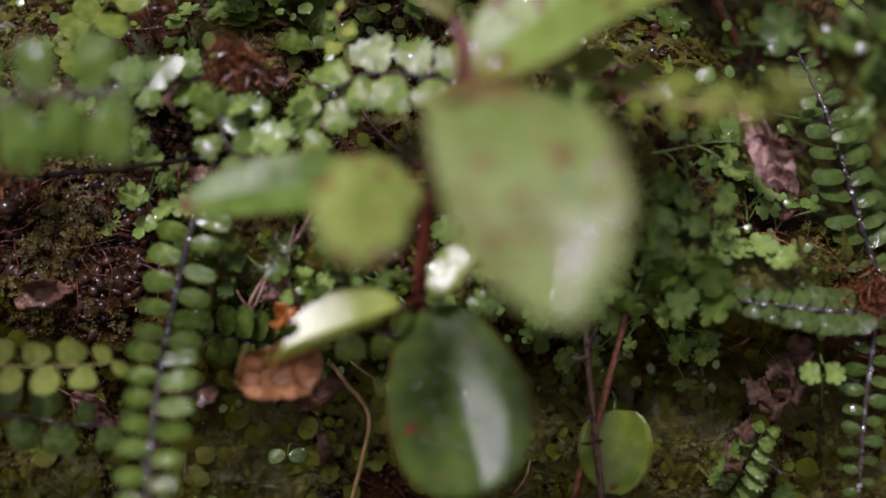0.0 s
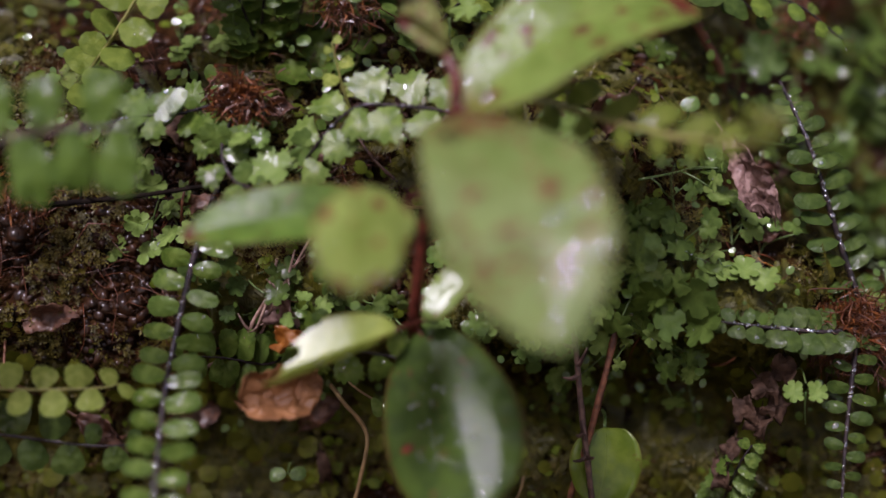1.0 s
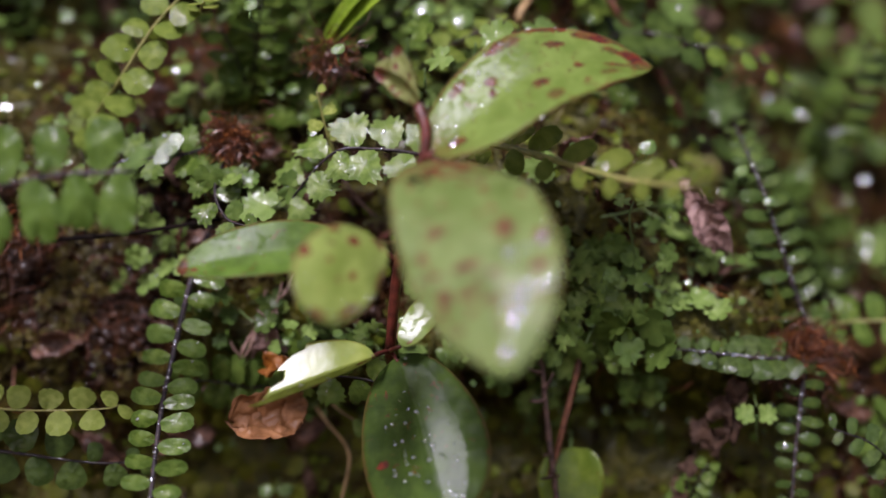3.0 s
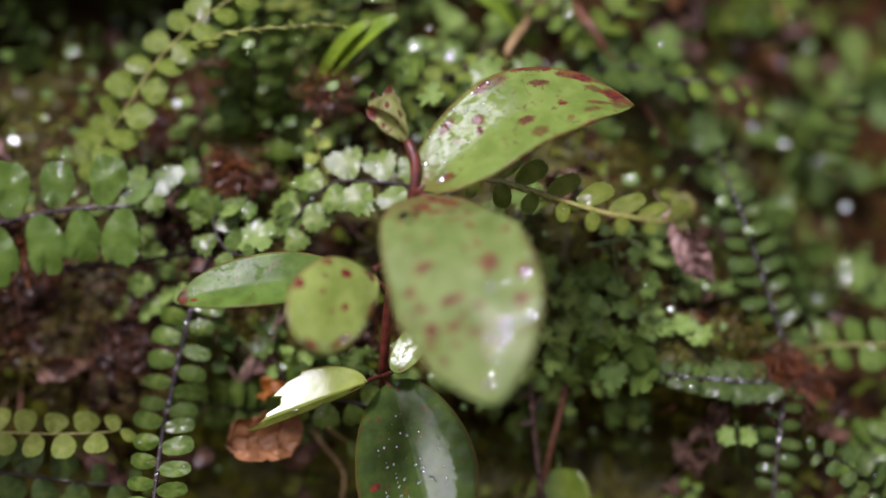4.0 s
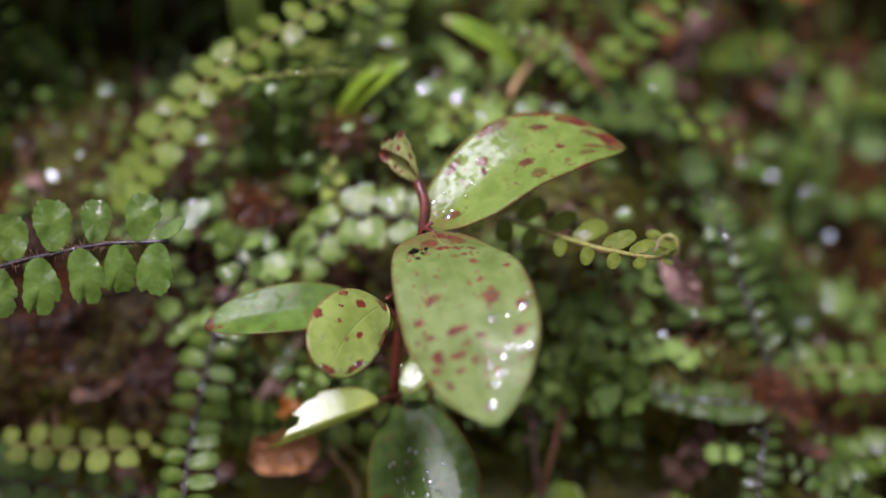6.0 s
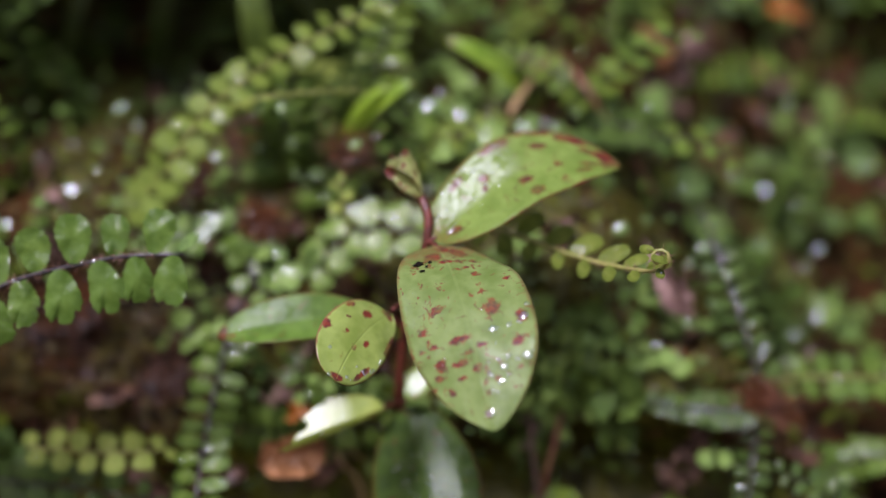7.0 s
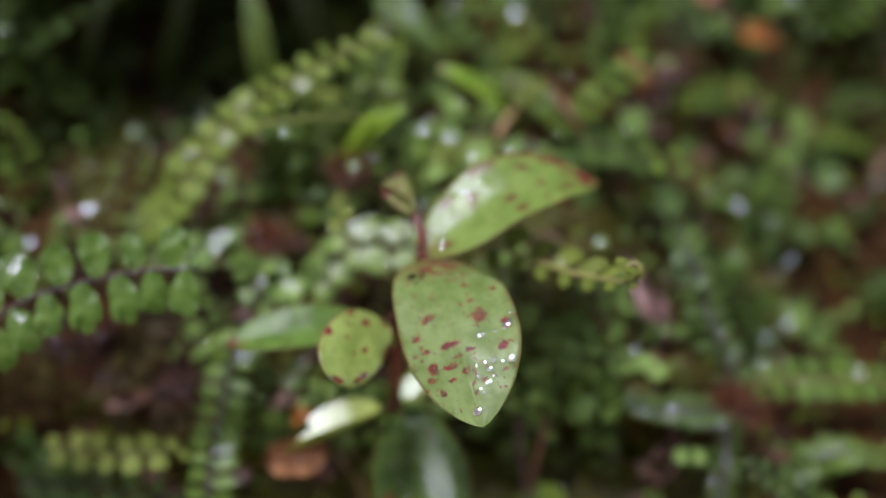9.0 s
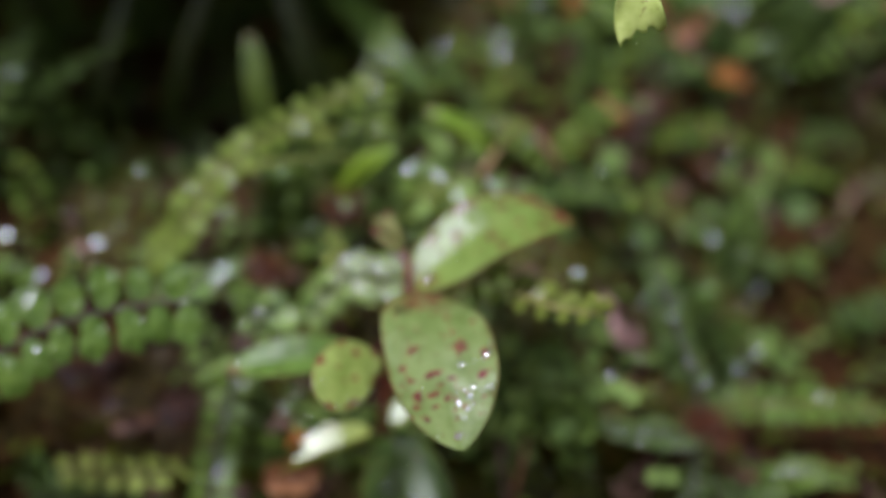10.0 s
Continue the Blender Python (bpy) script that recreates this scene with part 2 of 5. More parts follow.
def mesh_of(name, verts, faces, material, smooth=True, uv=None):
    me = bpy.data.meshes.new(name)
    me.from_pydata([tuple(v) for v in verts], [], faces)
    me.materials.append(material)
    if uv is not None:
        layer = me.uv_layers.new(name="UVMap")
        idx = np.zeros(len(me.loops), dtype=np.int32)
        me.loops.foreach_get("vertex_index", idx)
        layer.data.foreach_set("uv", np.asarray(uv, dtype=np.float32)[idx].ravel())
    if smooth:
        me.shade_smooth()
    me.update()
    return me


def thing(name, base, label, category, group="", kind=""):
    ob = new(name)
    ob.empty_display_size = 0.005
    ob.location = base
    return tagged(ob, label, category, group, kind)


def part(name, me, parent, m=None, label=""):
    """A mesh as a part of a thing; m: its pose in the world (without: the mesh is in world metres)."""
    ob = new(name, me)
    ob.parent = parent
    ob.matrix_basis = Matrix.Translation(-Vector(parent.location)) @ (m if m is not None else Matrix.Identity(4))
    return tagged(ob, label)


def spline(points, count):
    """A smooth run of count places through the given ones."""
    p = [Vector(q) for q in points]
    p = [2 * p[0] - p[1]] + p + [2 * p[-1] - p[-2]]
    out = []
    for k in range(count):
        s = k / (count - 1) * (len(p) - 3)
        i = min(int(s), len(p) - 4)
        t = s - i
        a, b, c, d = p[i : i + 4]
        out.append(0.5 * (2 * b + (c - a) * t + (2 * a - 5 * b + 4 * c - d) * t**2 + (3 * b - a - 3 * c + d) * t**3))
    return out


def tube_data(path, r0, r1, sides=7, rough=0.0, rng=None):
    verts, faces = [], []
    side = Vector((0.3, 0.2, 1)).normalized()
    for k, c in enumerate(path):
        way = (path[min(k + 1, len(path) - 1)] - path[max(k - 1, 0)]).normalized()
        side = (side - way * side.dot(way)).normalized()
        over = way.cross(side)
        r = r0 + (r1 - r0) * k / (len(path) - 1)
        for j in range(sides):
            a = 2 * math.pi * j / sides
            rr = r * (1 + (rng.uniform(-rough, rough) if rng else 0))
            verts.append(c + (side * math.cos(a) + over * math.sin(a)) * rr)
    for k in range(len(path) - 1):
        for j in range(sides):
            a, b = k * sides + j, k * sides + (j + 1) % sides
            faces.append((a, b, b + sides, a + sides))
    faces.append(tuple(range(sides))[::-1])
    faces.append(tuple(range(len(verts) - sides, len(verts))))
    return verts, faces


def tube(name, points, r0, r1, material, sides=7, count=14, rough=0.0, seed=0):
    rng = random.Random(seed)
    v, f = tube_data(spline(points, count), r0, r1, sides, rough, rng)
    return mesh_of(name, v, f, material)


def disc_leaf(name, outline, length, dome, fold, material, rings=(0.0, 0.55, 1.0), thick=0.00022, waves=0.0, seed=0):
    """A small leaf from its base at the origin along +x, upper side +z. outline: points (along, across) of its rim in units of its length."""
    rng = random.Random(seed)
    n = len(outline)
    cx = sum(p[0] for p in outline) / n
    phase = rng.uniform(0, 6)
    verts = []
    for r in rings[1:]:
        for k, (a, b) in enumerate(outline):
            x, y = cx + (a - cx) * r, b * r
            z = dome * (1 - r * r) + fold * abs(y) - 0.12 * x * x * dome / 0.1 + waves * r * r * math.sin(phase + k * 6.2832 * 5 / n)
            verts.append((x * length, y * length, z * length))
    rows = len(rings) - 1
    top = len(verts)
    verts.append((cx * length, 0, (dome - 0.12 * cx * cx * dome / 0.1) * length))
    faces = [(top, k, (k + 1) % n) for k in range(n)]
    for r in range(rows - 1):
        for k in range(n):
            a, b = r * n + k, r * n + (k + 1) % n
            faces.append((a, a + n, b + n, b))
    rim = (rows - 1) * n
    edge = len(verts)
    verts += [verts[rim + k] for k in range(n)]
    low = len(verts)
    for k in range(n):
        x, y, z = verts[rim + k]
        verts.append((x, y, z - thick))
    under = len(verts)
    verts += [verts[low + k] for k in range(n)]
    x, y, z = verts[top]
    verts.append((x, y, z - thick))
    for k in range(n):
        k2 = (k + 1) % n
        faces.append((edge + k, low + k, low + k2, edge + k2))
        faces.append((under + n, under + k2, under + k))
    return mesh_of(name, verts, faces, material)


def oval(n, width, teeth=0, depth=0.0, blunt=1.0, skew=0.0):
    """The rim of a stalkless leaflet: an oval with a scalloped edge."""
    out = []
    for k in range(n):
        a = 2 * math.pi * (k + 0.5) / n
        c, s = math.cos(a), math.sin(a)
        bite = 1 - depth * (0.5 + 0.5 * math.cos(teeth * a)) * (0.4 + 0.6 * (c + 1) / 2) if teeth else 1.0
        x = 0.5 - 0.5 * math.copysign(abs(c) ** blunt, -c) * bite
        out.append((max(0.0, x), 0.5 * width * math.copysign(abs(s) ** blunt, s) * bite * (1 + skew * (1 if s > 0 else -1)) * (0.82 + 0.3 * x)))
    return out


def lobed(n, lobes, cut, teeth, depth, notch=0.35):
    """The rim of a round lobed leaf with a notch at its stalk: narrow cuts between the lobes, small blunt teeth."""
    out = []
    for k in range(n):
        a = math.pi * (2 * (k + 0.5) / n - 1)
        r = 1 - cut * (0.5 + 0.5 * math.cos(lobes * a + math.pi * (lobes % 2 + 1))) ** 5
        if teeth:
            r -= depth * (1 - abs(math.sin(teeth * a / 2)) ** 0.7)
        r *= 1 - notch * math.exp(-(((math.pi - abs(a)) / 0.32) ** 2))
        out.append((0.5 + 0.5 * r * math.cos(a), 0.5 * r * math.sin(a)))
    return out


def blade(name, base, mid, tip, side, half, material, peak=0.5, blunt=0.5, cup=0.0, fold=0.0, fold_l=None, fold_r=None, twist=0.0, wave=0.0, point=0.0, bitten=0.0, bite_slope=-0.12, narrow_l=0.0, narrow_r=0.0, taper=0.0, thick=0.0003, nu=34, nv=18, seed=0):
    """A broad leaf: its midrib runs from base through mid to tip, side points to its right margin, half is half its greatest width."""
    many = isinstance(mid[0], tuple)
    rib = spline((base, *mid, tip), 120) if many else None
    base, tip = Vector(base), Vector(tip)
    ctrl = None if many else 2 * Vector(mid) - 0.5 * (base + tip)
    side0 = Vector(side).normalized()
    skew = math.log(0.5) / math.log(peak)
    fold_l, fold_r = (fold if q is None else q for q in (fold_l, fold_r))
    flip = 1.0 if (tip - base).cross(side0).dot(Vector((0, -0.7, 0.7))) > 0 else -1.0
    rng = random.Random(seed)
    ph = [rng.uniform(0, 6.28) for _ in range(4)]
    upper, lower, uv = [], [], []
    for i in range(nu + 1):
        for j in range(nv + 1):
            v = 2 * j / nv - 1
            u = i / nu
            if bitten:
                ragged = 0.03 * math.sin(4 * v + 1.2) + 0.04 * math.sin(11 * v + ph[1]) + 0.02 * math.sin(31 * v + ph[2])
                u *= 1 - bitten * (1 - bite_slope * min(v, 0.15)) - ragged
            if many:
                q = min(max(u, 0.0), 0.9999) * 119
                c = rib[int(q)].lerp(rib[int(q) + 1], q - int(q))
                way = (rib[min(119, int(q) + 6)] - rib[max(0, int(q) - 5)]).normalized()
            else:
                c = (1 - u) ** 2 * base + 2 * u * (1 - u) * ctrl + u * u * tip
                way = (2 * (1 - u) * (ctrl - base) + 2 * u * (tip - ctrl)).normalized()
            s = (side0 - way * side0.dot(way)).normalized()
            s = Matrix.Rotation(twist * (u - 0.5), 3, way) @ s
            up = way.cross(s) * flip
            e = min(max(u, 0.0), 1.0) ** skew
            w = half * max(0.0, 4 * e * (1 - e)) ** (blunt + taper * e * e) * (1 - point * u**6) * (1 - (narrow_r if v > 0 else narrow_l))
            lift = w * ((fold_r if v > 0 else fold_l) * abs(v) + cup * v * v) + wave * half * math.sin(9 * u + ph[3] + 1.5 * v) * abs(v) ** 2
            q = c + s * (w * v) + up * lift
            upper.append(q)
            lower.append(q - up * thick)
            uv.append((u, v * 0.5 + 0.5))
    m, row = len(upper), nv + 1
    faces = []
    for i in range(nu):
        for j in range(nv):
            a = i * row + j
            faces.append((a, a + 1, a + row + 1, a + row))
            faces.append((m + a, m + a + row, m + a + row + 1, m + a + 1))
    rim = [j for j in range(row)] + [i * row + nv for i in range(1, nu + 1)] + [nu * row + j for j in range(nv - 1, -1, -1)] + [i * row for i in range(nu - 1, 0, -1)]
    for k, a in enumerate(rim):
        b = rim[(k + 1) % len(rim)]
        faces.append((a, m + a, m + b, b))
    me = mesh_of(name, upper + lower, faces, material, uv=uv + uv)
    bm = bmesh.new()
    bm.from_mesh(me)
    bmesh.ops.remove_doubles(bm, verts=bm.verts, dist=1e-6)
    bmesh.ops.recalc_face_normals(bm, faces=bm.faces)
    bm.to_mesh(me)
    bm.free()
    me.shade_smooth()
    return me, upper, nu, nv


def axes(x_way, z_way, at, scale=1.0):
    """A pose whose x runs along x_way and whose z is as near z_way as it can be."""
    x = Vector(x_way).normalized()
    z = Vector(z_way)
    z = (z - x * z.dot(x)).normalized()
    y = z.cross(x)
    m = Matrix((x, y, z)).transposed().to_4x4()
    return Matrix.Translation(at) @ m @ Matrix.Diagonal((scale, scale, scale, 1))


# ---------------------------------------------------------------- the bank


def profile(z):
    """How far back the face of the bank stands at a height."""
    zs = (-0.05, 0.05, 0.15, 0.19, 0.23, 0.27, 0.30, 0.36, 0.45, 0.65, 0.85)
    ys = (0.13, 0.245, 0.291, 0.300, 0.294, 0.302, 0.328, 0.392, 0.470, 0.640, 0.95)
    return float(np.interp(z, zs, ys))


def bank_y(x, z):
    y = profile(z)
    y += 0.22 * max(0.0, min(x, 0.4) - 0.06) * max(0.0, min(1.0, (z - 0.22) / 0.08))
    y += 0.066 * max(0.0, min(1.0, (x - 0.06) / 0.07)) * max(0.0, min(1.0, (z - 0.234 + 0.030 * max(0.0, min(1.0, (x - 0.105) / 0.02))) / 0.022)) * max(0.0, min(1.0, (0.375 - z) / 0.07))
    y -= 0.05 * max(0.0, -0.09 - max(x, -0.4))
    y += 0.13 * math.exp(-(((x + 0.10) / 0.075) ** 2) - ((z - 0.358) / 0.040) ** 2)
    # unseen overhang above the view, added to cast shade into the hollow
    y -= 0.155 * max(0.0, min(1.0, (0.02 - x) / 0.06)) * max(0.0, min(1.0, (z - 0.405) / 0.03)) * max(0.0, min(1.0, (0.75 - z) / 0.3))
    y += 0.012 * math.exp(-(((z - 0.198) / 0.014) ** 2)) * max(0.0, min(1.0, (x + 0.05) / 0.04))
    p = Vector((x, y, z))
    y += 0.010 * noise.noise(p * 22) + 0.005 * noise.noise(p * 70 + Vector((5, 0, 0))) + 0.0022 * noise.noise(p * 190)
    return y


def bank_point(x, z):
    """A place on the face of the bank and the way out of it."""
    d = 0.006
    p = Vector((x, bank_y(x, z), z))
    n = Vector((bank_y(x + d, z) - bank_y(x - d, z), -2 * d, bank_y(x, z + d) - bank_y(x, z - d)))
    return p, n.normalized()


def sparse(x, z, k):
    """Whether the thin growth of the brown recess leaves this plant out."""
    return 0.05 < x < 0.23 and 0.245 < z < 0.345 and k % 5 < 3


def build_ground():
    xs = np.concatenate([-np.geomspace(25, 0.32, 24), np.linspace(-0.30, 0.36, 300), np.geomspace(0.38, 25, 24)])
    verts = []
    front = [(-25.0, -0.9), (-8.0, -0.5), (-2.5, -0.35), (-0.8, -0.22), (-0.25, -0.14), (0.0, -0.09)]
    face = list(np.linspace(-0.04, 0.12, 18)) + list(np.linspace(0.125, 0.52, 190)) + list(np.linspace(0.54, 0.85, 24))
    back = [(1.3, 0.98), (2.2, 1.15), (5.0, 1.4), (12.0, 1.9), (30.0, 3.0)]
    rows = len(front) + len(face) + len(back)
    for y, z in front:
        verts += [(x, y, z + 0.03 * noise.noise(Vector((x * 2, y * 2, 0)))) for x in xs]
    for z in face:
        verts += [(x, bank_y(x, z), z) for x in xs]
    for y, z in back:
        verts += [(x, y, z + 0.05 * noise.noise(Vector((x * 2, y * 2, 7)))) for x in xs]
    w = len(xs)
    faces = [(r * w + c, r * w + c + 1, (r + 1) * w + c + 1, (r + 1) * w + c) for r in range(rows - 1) for c in range(w - 1)]
    ob = new("ground", mesh_of("ground", verts, faces, EARTH))
    tagged(ob, "dark wet earth of a steep mossy forest bank", "ground", kind="structure")


build_ground()

# ---------------------------------------------------------------- ferns

LEAFLET = {}
BEADS = []


def pinna_rim(kind, k):
    """The rim of a large leaflet: a narrow foot, a broad round end with blunt teeth; the ragged ones are torn at the end."""
    rng = random.Random(40 + k)
    n = 64
    near, wide, lean = rng.uniform(0.56, 0.72), rng.uniform(0.35, 0.40), rng.uniform(-0.06, 0.06)
    cuts = [(rng.uniform(0.30, 0.43), rng.uniform(0.018, 0.03), rng.uniform(0.14, 0.26)), (rng.uniform(0.52, 0.60), rng.uniform(0.018, 0.03), rng.uniform(0.18, 0.32))] if kind == "ragged" else []
    out = []
    for i in range(n):
        s = (i + 0.5) / n
        a = 2 * math.pi * s
        x = 0.5 - 0.5 * math.cos(a)
        hand = 1 if math.sin(a) > 0 else -1
        w = wide * abs(math.sin(a)) ** 0.62 * (near + (1 - near) * min(1.0, x / 0.62)) * (1 + lean * hand)
        tooth = 1 - 0.075 * (0.5 + 0.5 * math.cos(a * 17 + k)) * min(1.0, x / 0.25)
        for c, r, deep in cuts:
            tooth *= 1 - deep * math.exp(-(((s - c) / r) ** 2))
        cx = 0.45
        out.append((cx + (x - cx) * (tooth if x > cx else 1.0), hand * w * tooth))
    return out


def leaflet(kind, material):
    """The shared meshes of the fern leaflets, three of each kind."""
    key = (kind, material.name)
    if key not in LEAFLET:
        made = []
        for k in range(5):
            if kind in ("boot", "ragged"):
                rim = pinna_rim(kind, k)
            elif kind == "oblong":
                rim = [(a, b * (1.04 - 0.08 * a)) for a, b in oval(44, 0.56 + 0.05 * k, 13, 0.13, 0.74, 0.06)]
            elif kind == "round":
                rim = oval(52, 0.90 + 0.05 * k, 13, 0.06, 0.92, 0.05)
            elif kind == "toothed":
                rim = [(a, b * (0.55 + 0.62 * a)) for a, b in oval(48, 1.0 + 0.07 * k, 11 + k, 0.24, 0.85, 0.08)]
            elif kind == "oval":
                rim = oval(52, 0.52 + 0.03 * k, 13, 0.05, 0.92, 0.04)
            else:
                rim = oval(16, 0.6 + 0.06 * k, 7, 0.06, 0.9)
            wild = random.Random(kind + str(k))
            phase, beat = wild.uniform(0, 6.28), wild.choice((2, 3))
            big = kind in ("boot", "ragged")
            rim = [(a, b * (1 + (0.0 if big else 0.07) * math.sin(beat * 6.2832 * i / len(rim) + phase))) for i, (a, b) in enumerate(rim)]
            me = disc_leaf("leaflet", rim, 0.01, wild.uniform(-0.01, 0.085), wild.uniform(-0.12, 0.16), material, rings=(0.0, 0.3, 0.55, 0.8, 1.0) if big else (0.0, 0.35, 0.7, 1.0), waves=0.018 if big else 0.012, seed=k)
            hook = wild.uniform(-0.16, 0.16) if big else wild.uniform(-0.05, 0.05)
            for vert in me.vertices:
                vert.co.y += hook * vert.co.x**2 / 0.01
                vert.co.z += (noise.noise(vert.co * 330 + Vector((k * 3.3, 0, 0))) - 0.3 * vert.co.x / 0.01) * (0.0005 if big else 0.0002)
            made.append(me)
        LEAFLET[key] = made
    return LEAFLET[key]


def fern_frond(points, pairs, size, label, facing=(0, -0.75, 0.65), kind="oblong", material=FERN, stalk=RACHIS, thick=0.0006, lean=0.25, tip=0.45, bare=0.06, hairs=0, seed=1, group="fern fronds", up_scale=1.0, fat=0.5, loose=0.2, stop=0.985, beads=0):
    """A frond: a stalk through the points, with leaflets in pairs that grow smaller to the tip."""
    rng = random.Random(seed)
    fine = spline(points, 400)
    gone = [0.0]
    for a, b in zip(fine, fine[1:]):
        gone.append(gone[-1] + (b - a).length)
    run = [fine[int(np.searchsorted(gone, gone[-1] * k / 71.0 * 0.99999))] for k in range(72)]
    base = run[0]
    root = thing("fern_frond", base, label, "fern", group)
    v, f = tube_data(run, thick, thick * 0.45, 6, 0.12, rng)
    fv, ff = [], []
    for _ in range(hairs):
        k = rng.randrange(4, 68)
        out = Vector((rng.gauss(0, 1), rng.gauss(0, 1), rng.gauss(0, 1))).normalized()
        at = run[k] + (run[k + 1] - run[k]) * rng.random()
        hv, hf = tube_data([at, at + out * thick * rng.uniform(1.3, 2.4)], thick * 0.09, thick * 0.03, 3)
        ff += [tuple(i + len(fv) for i in face) for face in hf]
        fv += hv
    part("stalk", mesh_of("stalk", v, f, stalk), root)
    if hairs:
        part("fringe", mesh_of("fringe", fv, ff, HAIR), root, label="fine rusty hairs of the stalk")
    for _ in range(beads):
        k = rng.randrange(6, 66)
        at = run[k].lerp(run[k + 1], rng.random())
        out = (Vector(facing).normalized() + Vector((rng.gauss(0, 0.35), rng.gauss(0, 0.2), rng.gauss(0, 0.35)))).normalized()
        BEADS.append((at + out * thick * 0.8, out, rng.uniform(0.0002, 0.0007)))
    sides = [leaflet(name, material) for name in (kind if isinstance(kind, tuple) else (kind, kind))]
    facing = Vector(facing).normalized()
    for k in range(pairs):
        s = bare + (stop - bare) * k / max(1, pairs - 1)
        for hand in (1, -1):
            q = min(0.999, max(0.0, s + hand * 0.25 / pairs)) * 70.999
            i = int(q)
            at = run[i].lerp(run[i + 1], q - i)
            way = (run[min(71, i + 3)] - run[max(0, i - 2)]).normalized()
            side = way.cross(facing).normalized() * hand
            grow = size * (1 - (1 - tip) * max(0.0, (s - fat) / (1 - fat)) ** 1.3) * (0.75 + 0.25 * min(1.0, s / 0.15)) * rng.uniform(0.88, 1.1)
            if hand < 0:
                grow *= up_scale
            slope = lean + rng.gauss(0, 0.10) + 0.5 * max(0.0, s - 0.8)
            reach = side * math.cos(slope) + way * math.sin(slope)
            tilt = facing + Vector((rng.gauss(0, loose), rng.gauss(0, loose), rng.gauss(0, loose))) + way * 0.75 * loose
            part("leaflet", rng.choice(sides[hand < 0]), root, axes(reach, tilt, at + facing * thick * 0.3 + side * thick * 0.25, grow / 0.01))
    return root


# ---------------------------------------------------------------- the spotted seedling

MAIN_SPOTS = ((0.095, -0.24, 0.042, 0.24), (0.075, 0.42, 0.045, 0.24), (0.145, 0.0, 0.018, 0.18), (0.15, 0.24, 0.015, 0.10), (0.155, 0.52, 0.015, 0.09), (0.12, -0.42, 0.014, 0.10), (0.21, 0.12, 0.012, 0.07), (0.205, 0.28, 0.012, 0.06), (0.25, 0.36, 0.014, 0.08), (0.365, -0.43, 0.012, 0.15), (0.41, 0.42, 0.036, 0.13), (0.43, -0.73, 0.016, 0.08), (0.505, -0.20, 0.020, 0.22), (0.575, -0.12, 0.012, 0.13), (0.60, -0.62, 0.040, 0.11), (0.67, -0.03, 0.030, 0.10), (0.59, 0.68, 0.030, 0.11), (0.475, 0.80, 0.032, 0.10), (0.75, -0.68, 0.025, 0.08), (0.91, -0.12, 0.022, 0.12), (0.30, 0.80, 0.012, 0.06), (0.50, -0.62, 0.012, 0.08), (0.62, -0.30, 0.022, 0.16), (0.66, -0.75, 0.020, 0.10), (0.70, -0.36, 0.014, 0.12), (0.56, 0.12, 0.012, 0.10), (0.04, 0.10, 0.030, 0.25), (0.75, 0.30, 0.014, 0.07))
TOP_SPOTS = ((0.62, -0.97, 0.08, 0.1), (0.8, -0.95, 0.1, 0.16), (0.93, -0.55, 0.081, 0.472), (0.78, 0.97, 0.1, 0.09), (0.68, 0.05, 0.027, 0.081), (0.36, -0.35, 0.027, 0.108), (0.33, -0.15, 0.022, 0.095), (0.1, 0.35, 0.041, 0.189), (0.25, -0.75, 0.054, 0.135), (0.47, -0.85, 0.068, 0.121), (0.5, 0.28, 0.047, 0.121), (0.52, 0.68, 0.054, 0.135), (0.62, -0.55, 0.041, 0.108), (0.8, 0.42, 0.054, 0.121), (0.84, 0.1, 0.068, 0.135), (0.86, -0.5, 0.081, 0.162), (0.76, -0.82, 0.081, 0.162), (0.95, 0.0, 0.068, 0.675))
SMALL_SPOTS = ((0.25, 0.38, 0.055, 0.18), (0.51, -0.25, 0.045, 0.11), (0.63, -0.02, 0.035, 0.09), (0.60, 0.90, 0.05, 0.14), (0.31, 0.88, 0.05, 0.10), (0.54, 0.38, 0.025, 0.07), (0.42, 0.60, 0.02, 0.06), (0.30, -0.90, 0.16, 0.13), (0.80, -0.75, 0.12, 0.12), (0.97, 0.0, 0.05, 0.5), (0.04, 0.0, 0.05, 0.6))
LEAF_MAIN = spotted("seedling_leaf_spotted", (0.108, 0.168, 0.037), (0.170, 0.238, 0.070), MAIN_SPOTS, 1, red_base=0.6, small=0.85, level=0.600, coat=0.17, film_rough=0.40, patch=0.20, wet=(0.42, 1.2, -0.02, 1.5), margin=0.45, crisp=4.0, skin=0.22)
LEAF_TOP = spotted("seedling_leaf_flecked", (0.1399, 0.229, 0.03728), (0.2141, 0.3179, 0.0681), TOP_SPOTS, 2, through=0.45, red_base=0.5, small=0.6, margin=0.8, level=0.612, coat=0.68, wet=(-0.2, 0.52, -1.5, 0.04), film_rough=0.28, patch=0.43, crisp=0.7)
LEAF_SMALL = spotted("seedling_leaf_young", (0.172, 0.248, 0.046), (0.258, 0.338, 0.080), SMALL_SPOTS, 3, small=0.4, level=0.66, margin=0.8, coat=0.5, patch=0.45, film_rough=0.25, ribbed=0.05)
LEAF_GREEN = spotted("seedling_leaf_green", (0.060, 0.122, 0.0175), (0.104, 0.198, 0.033), ((0.97, 0.0, 0.06, 1.3), (0.88, 0.4, 0.03, 0.15)), 4, small=0.6, level=0.62, margin=0.6, coat=0.32, wet=(0.35, 1.2, -1.5, 0.5), film_rough=0.38, ribbed=0.08)
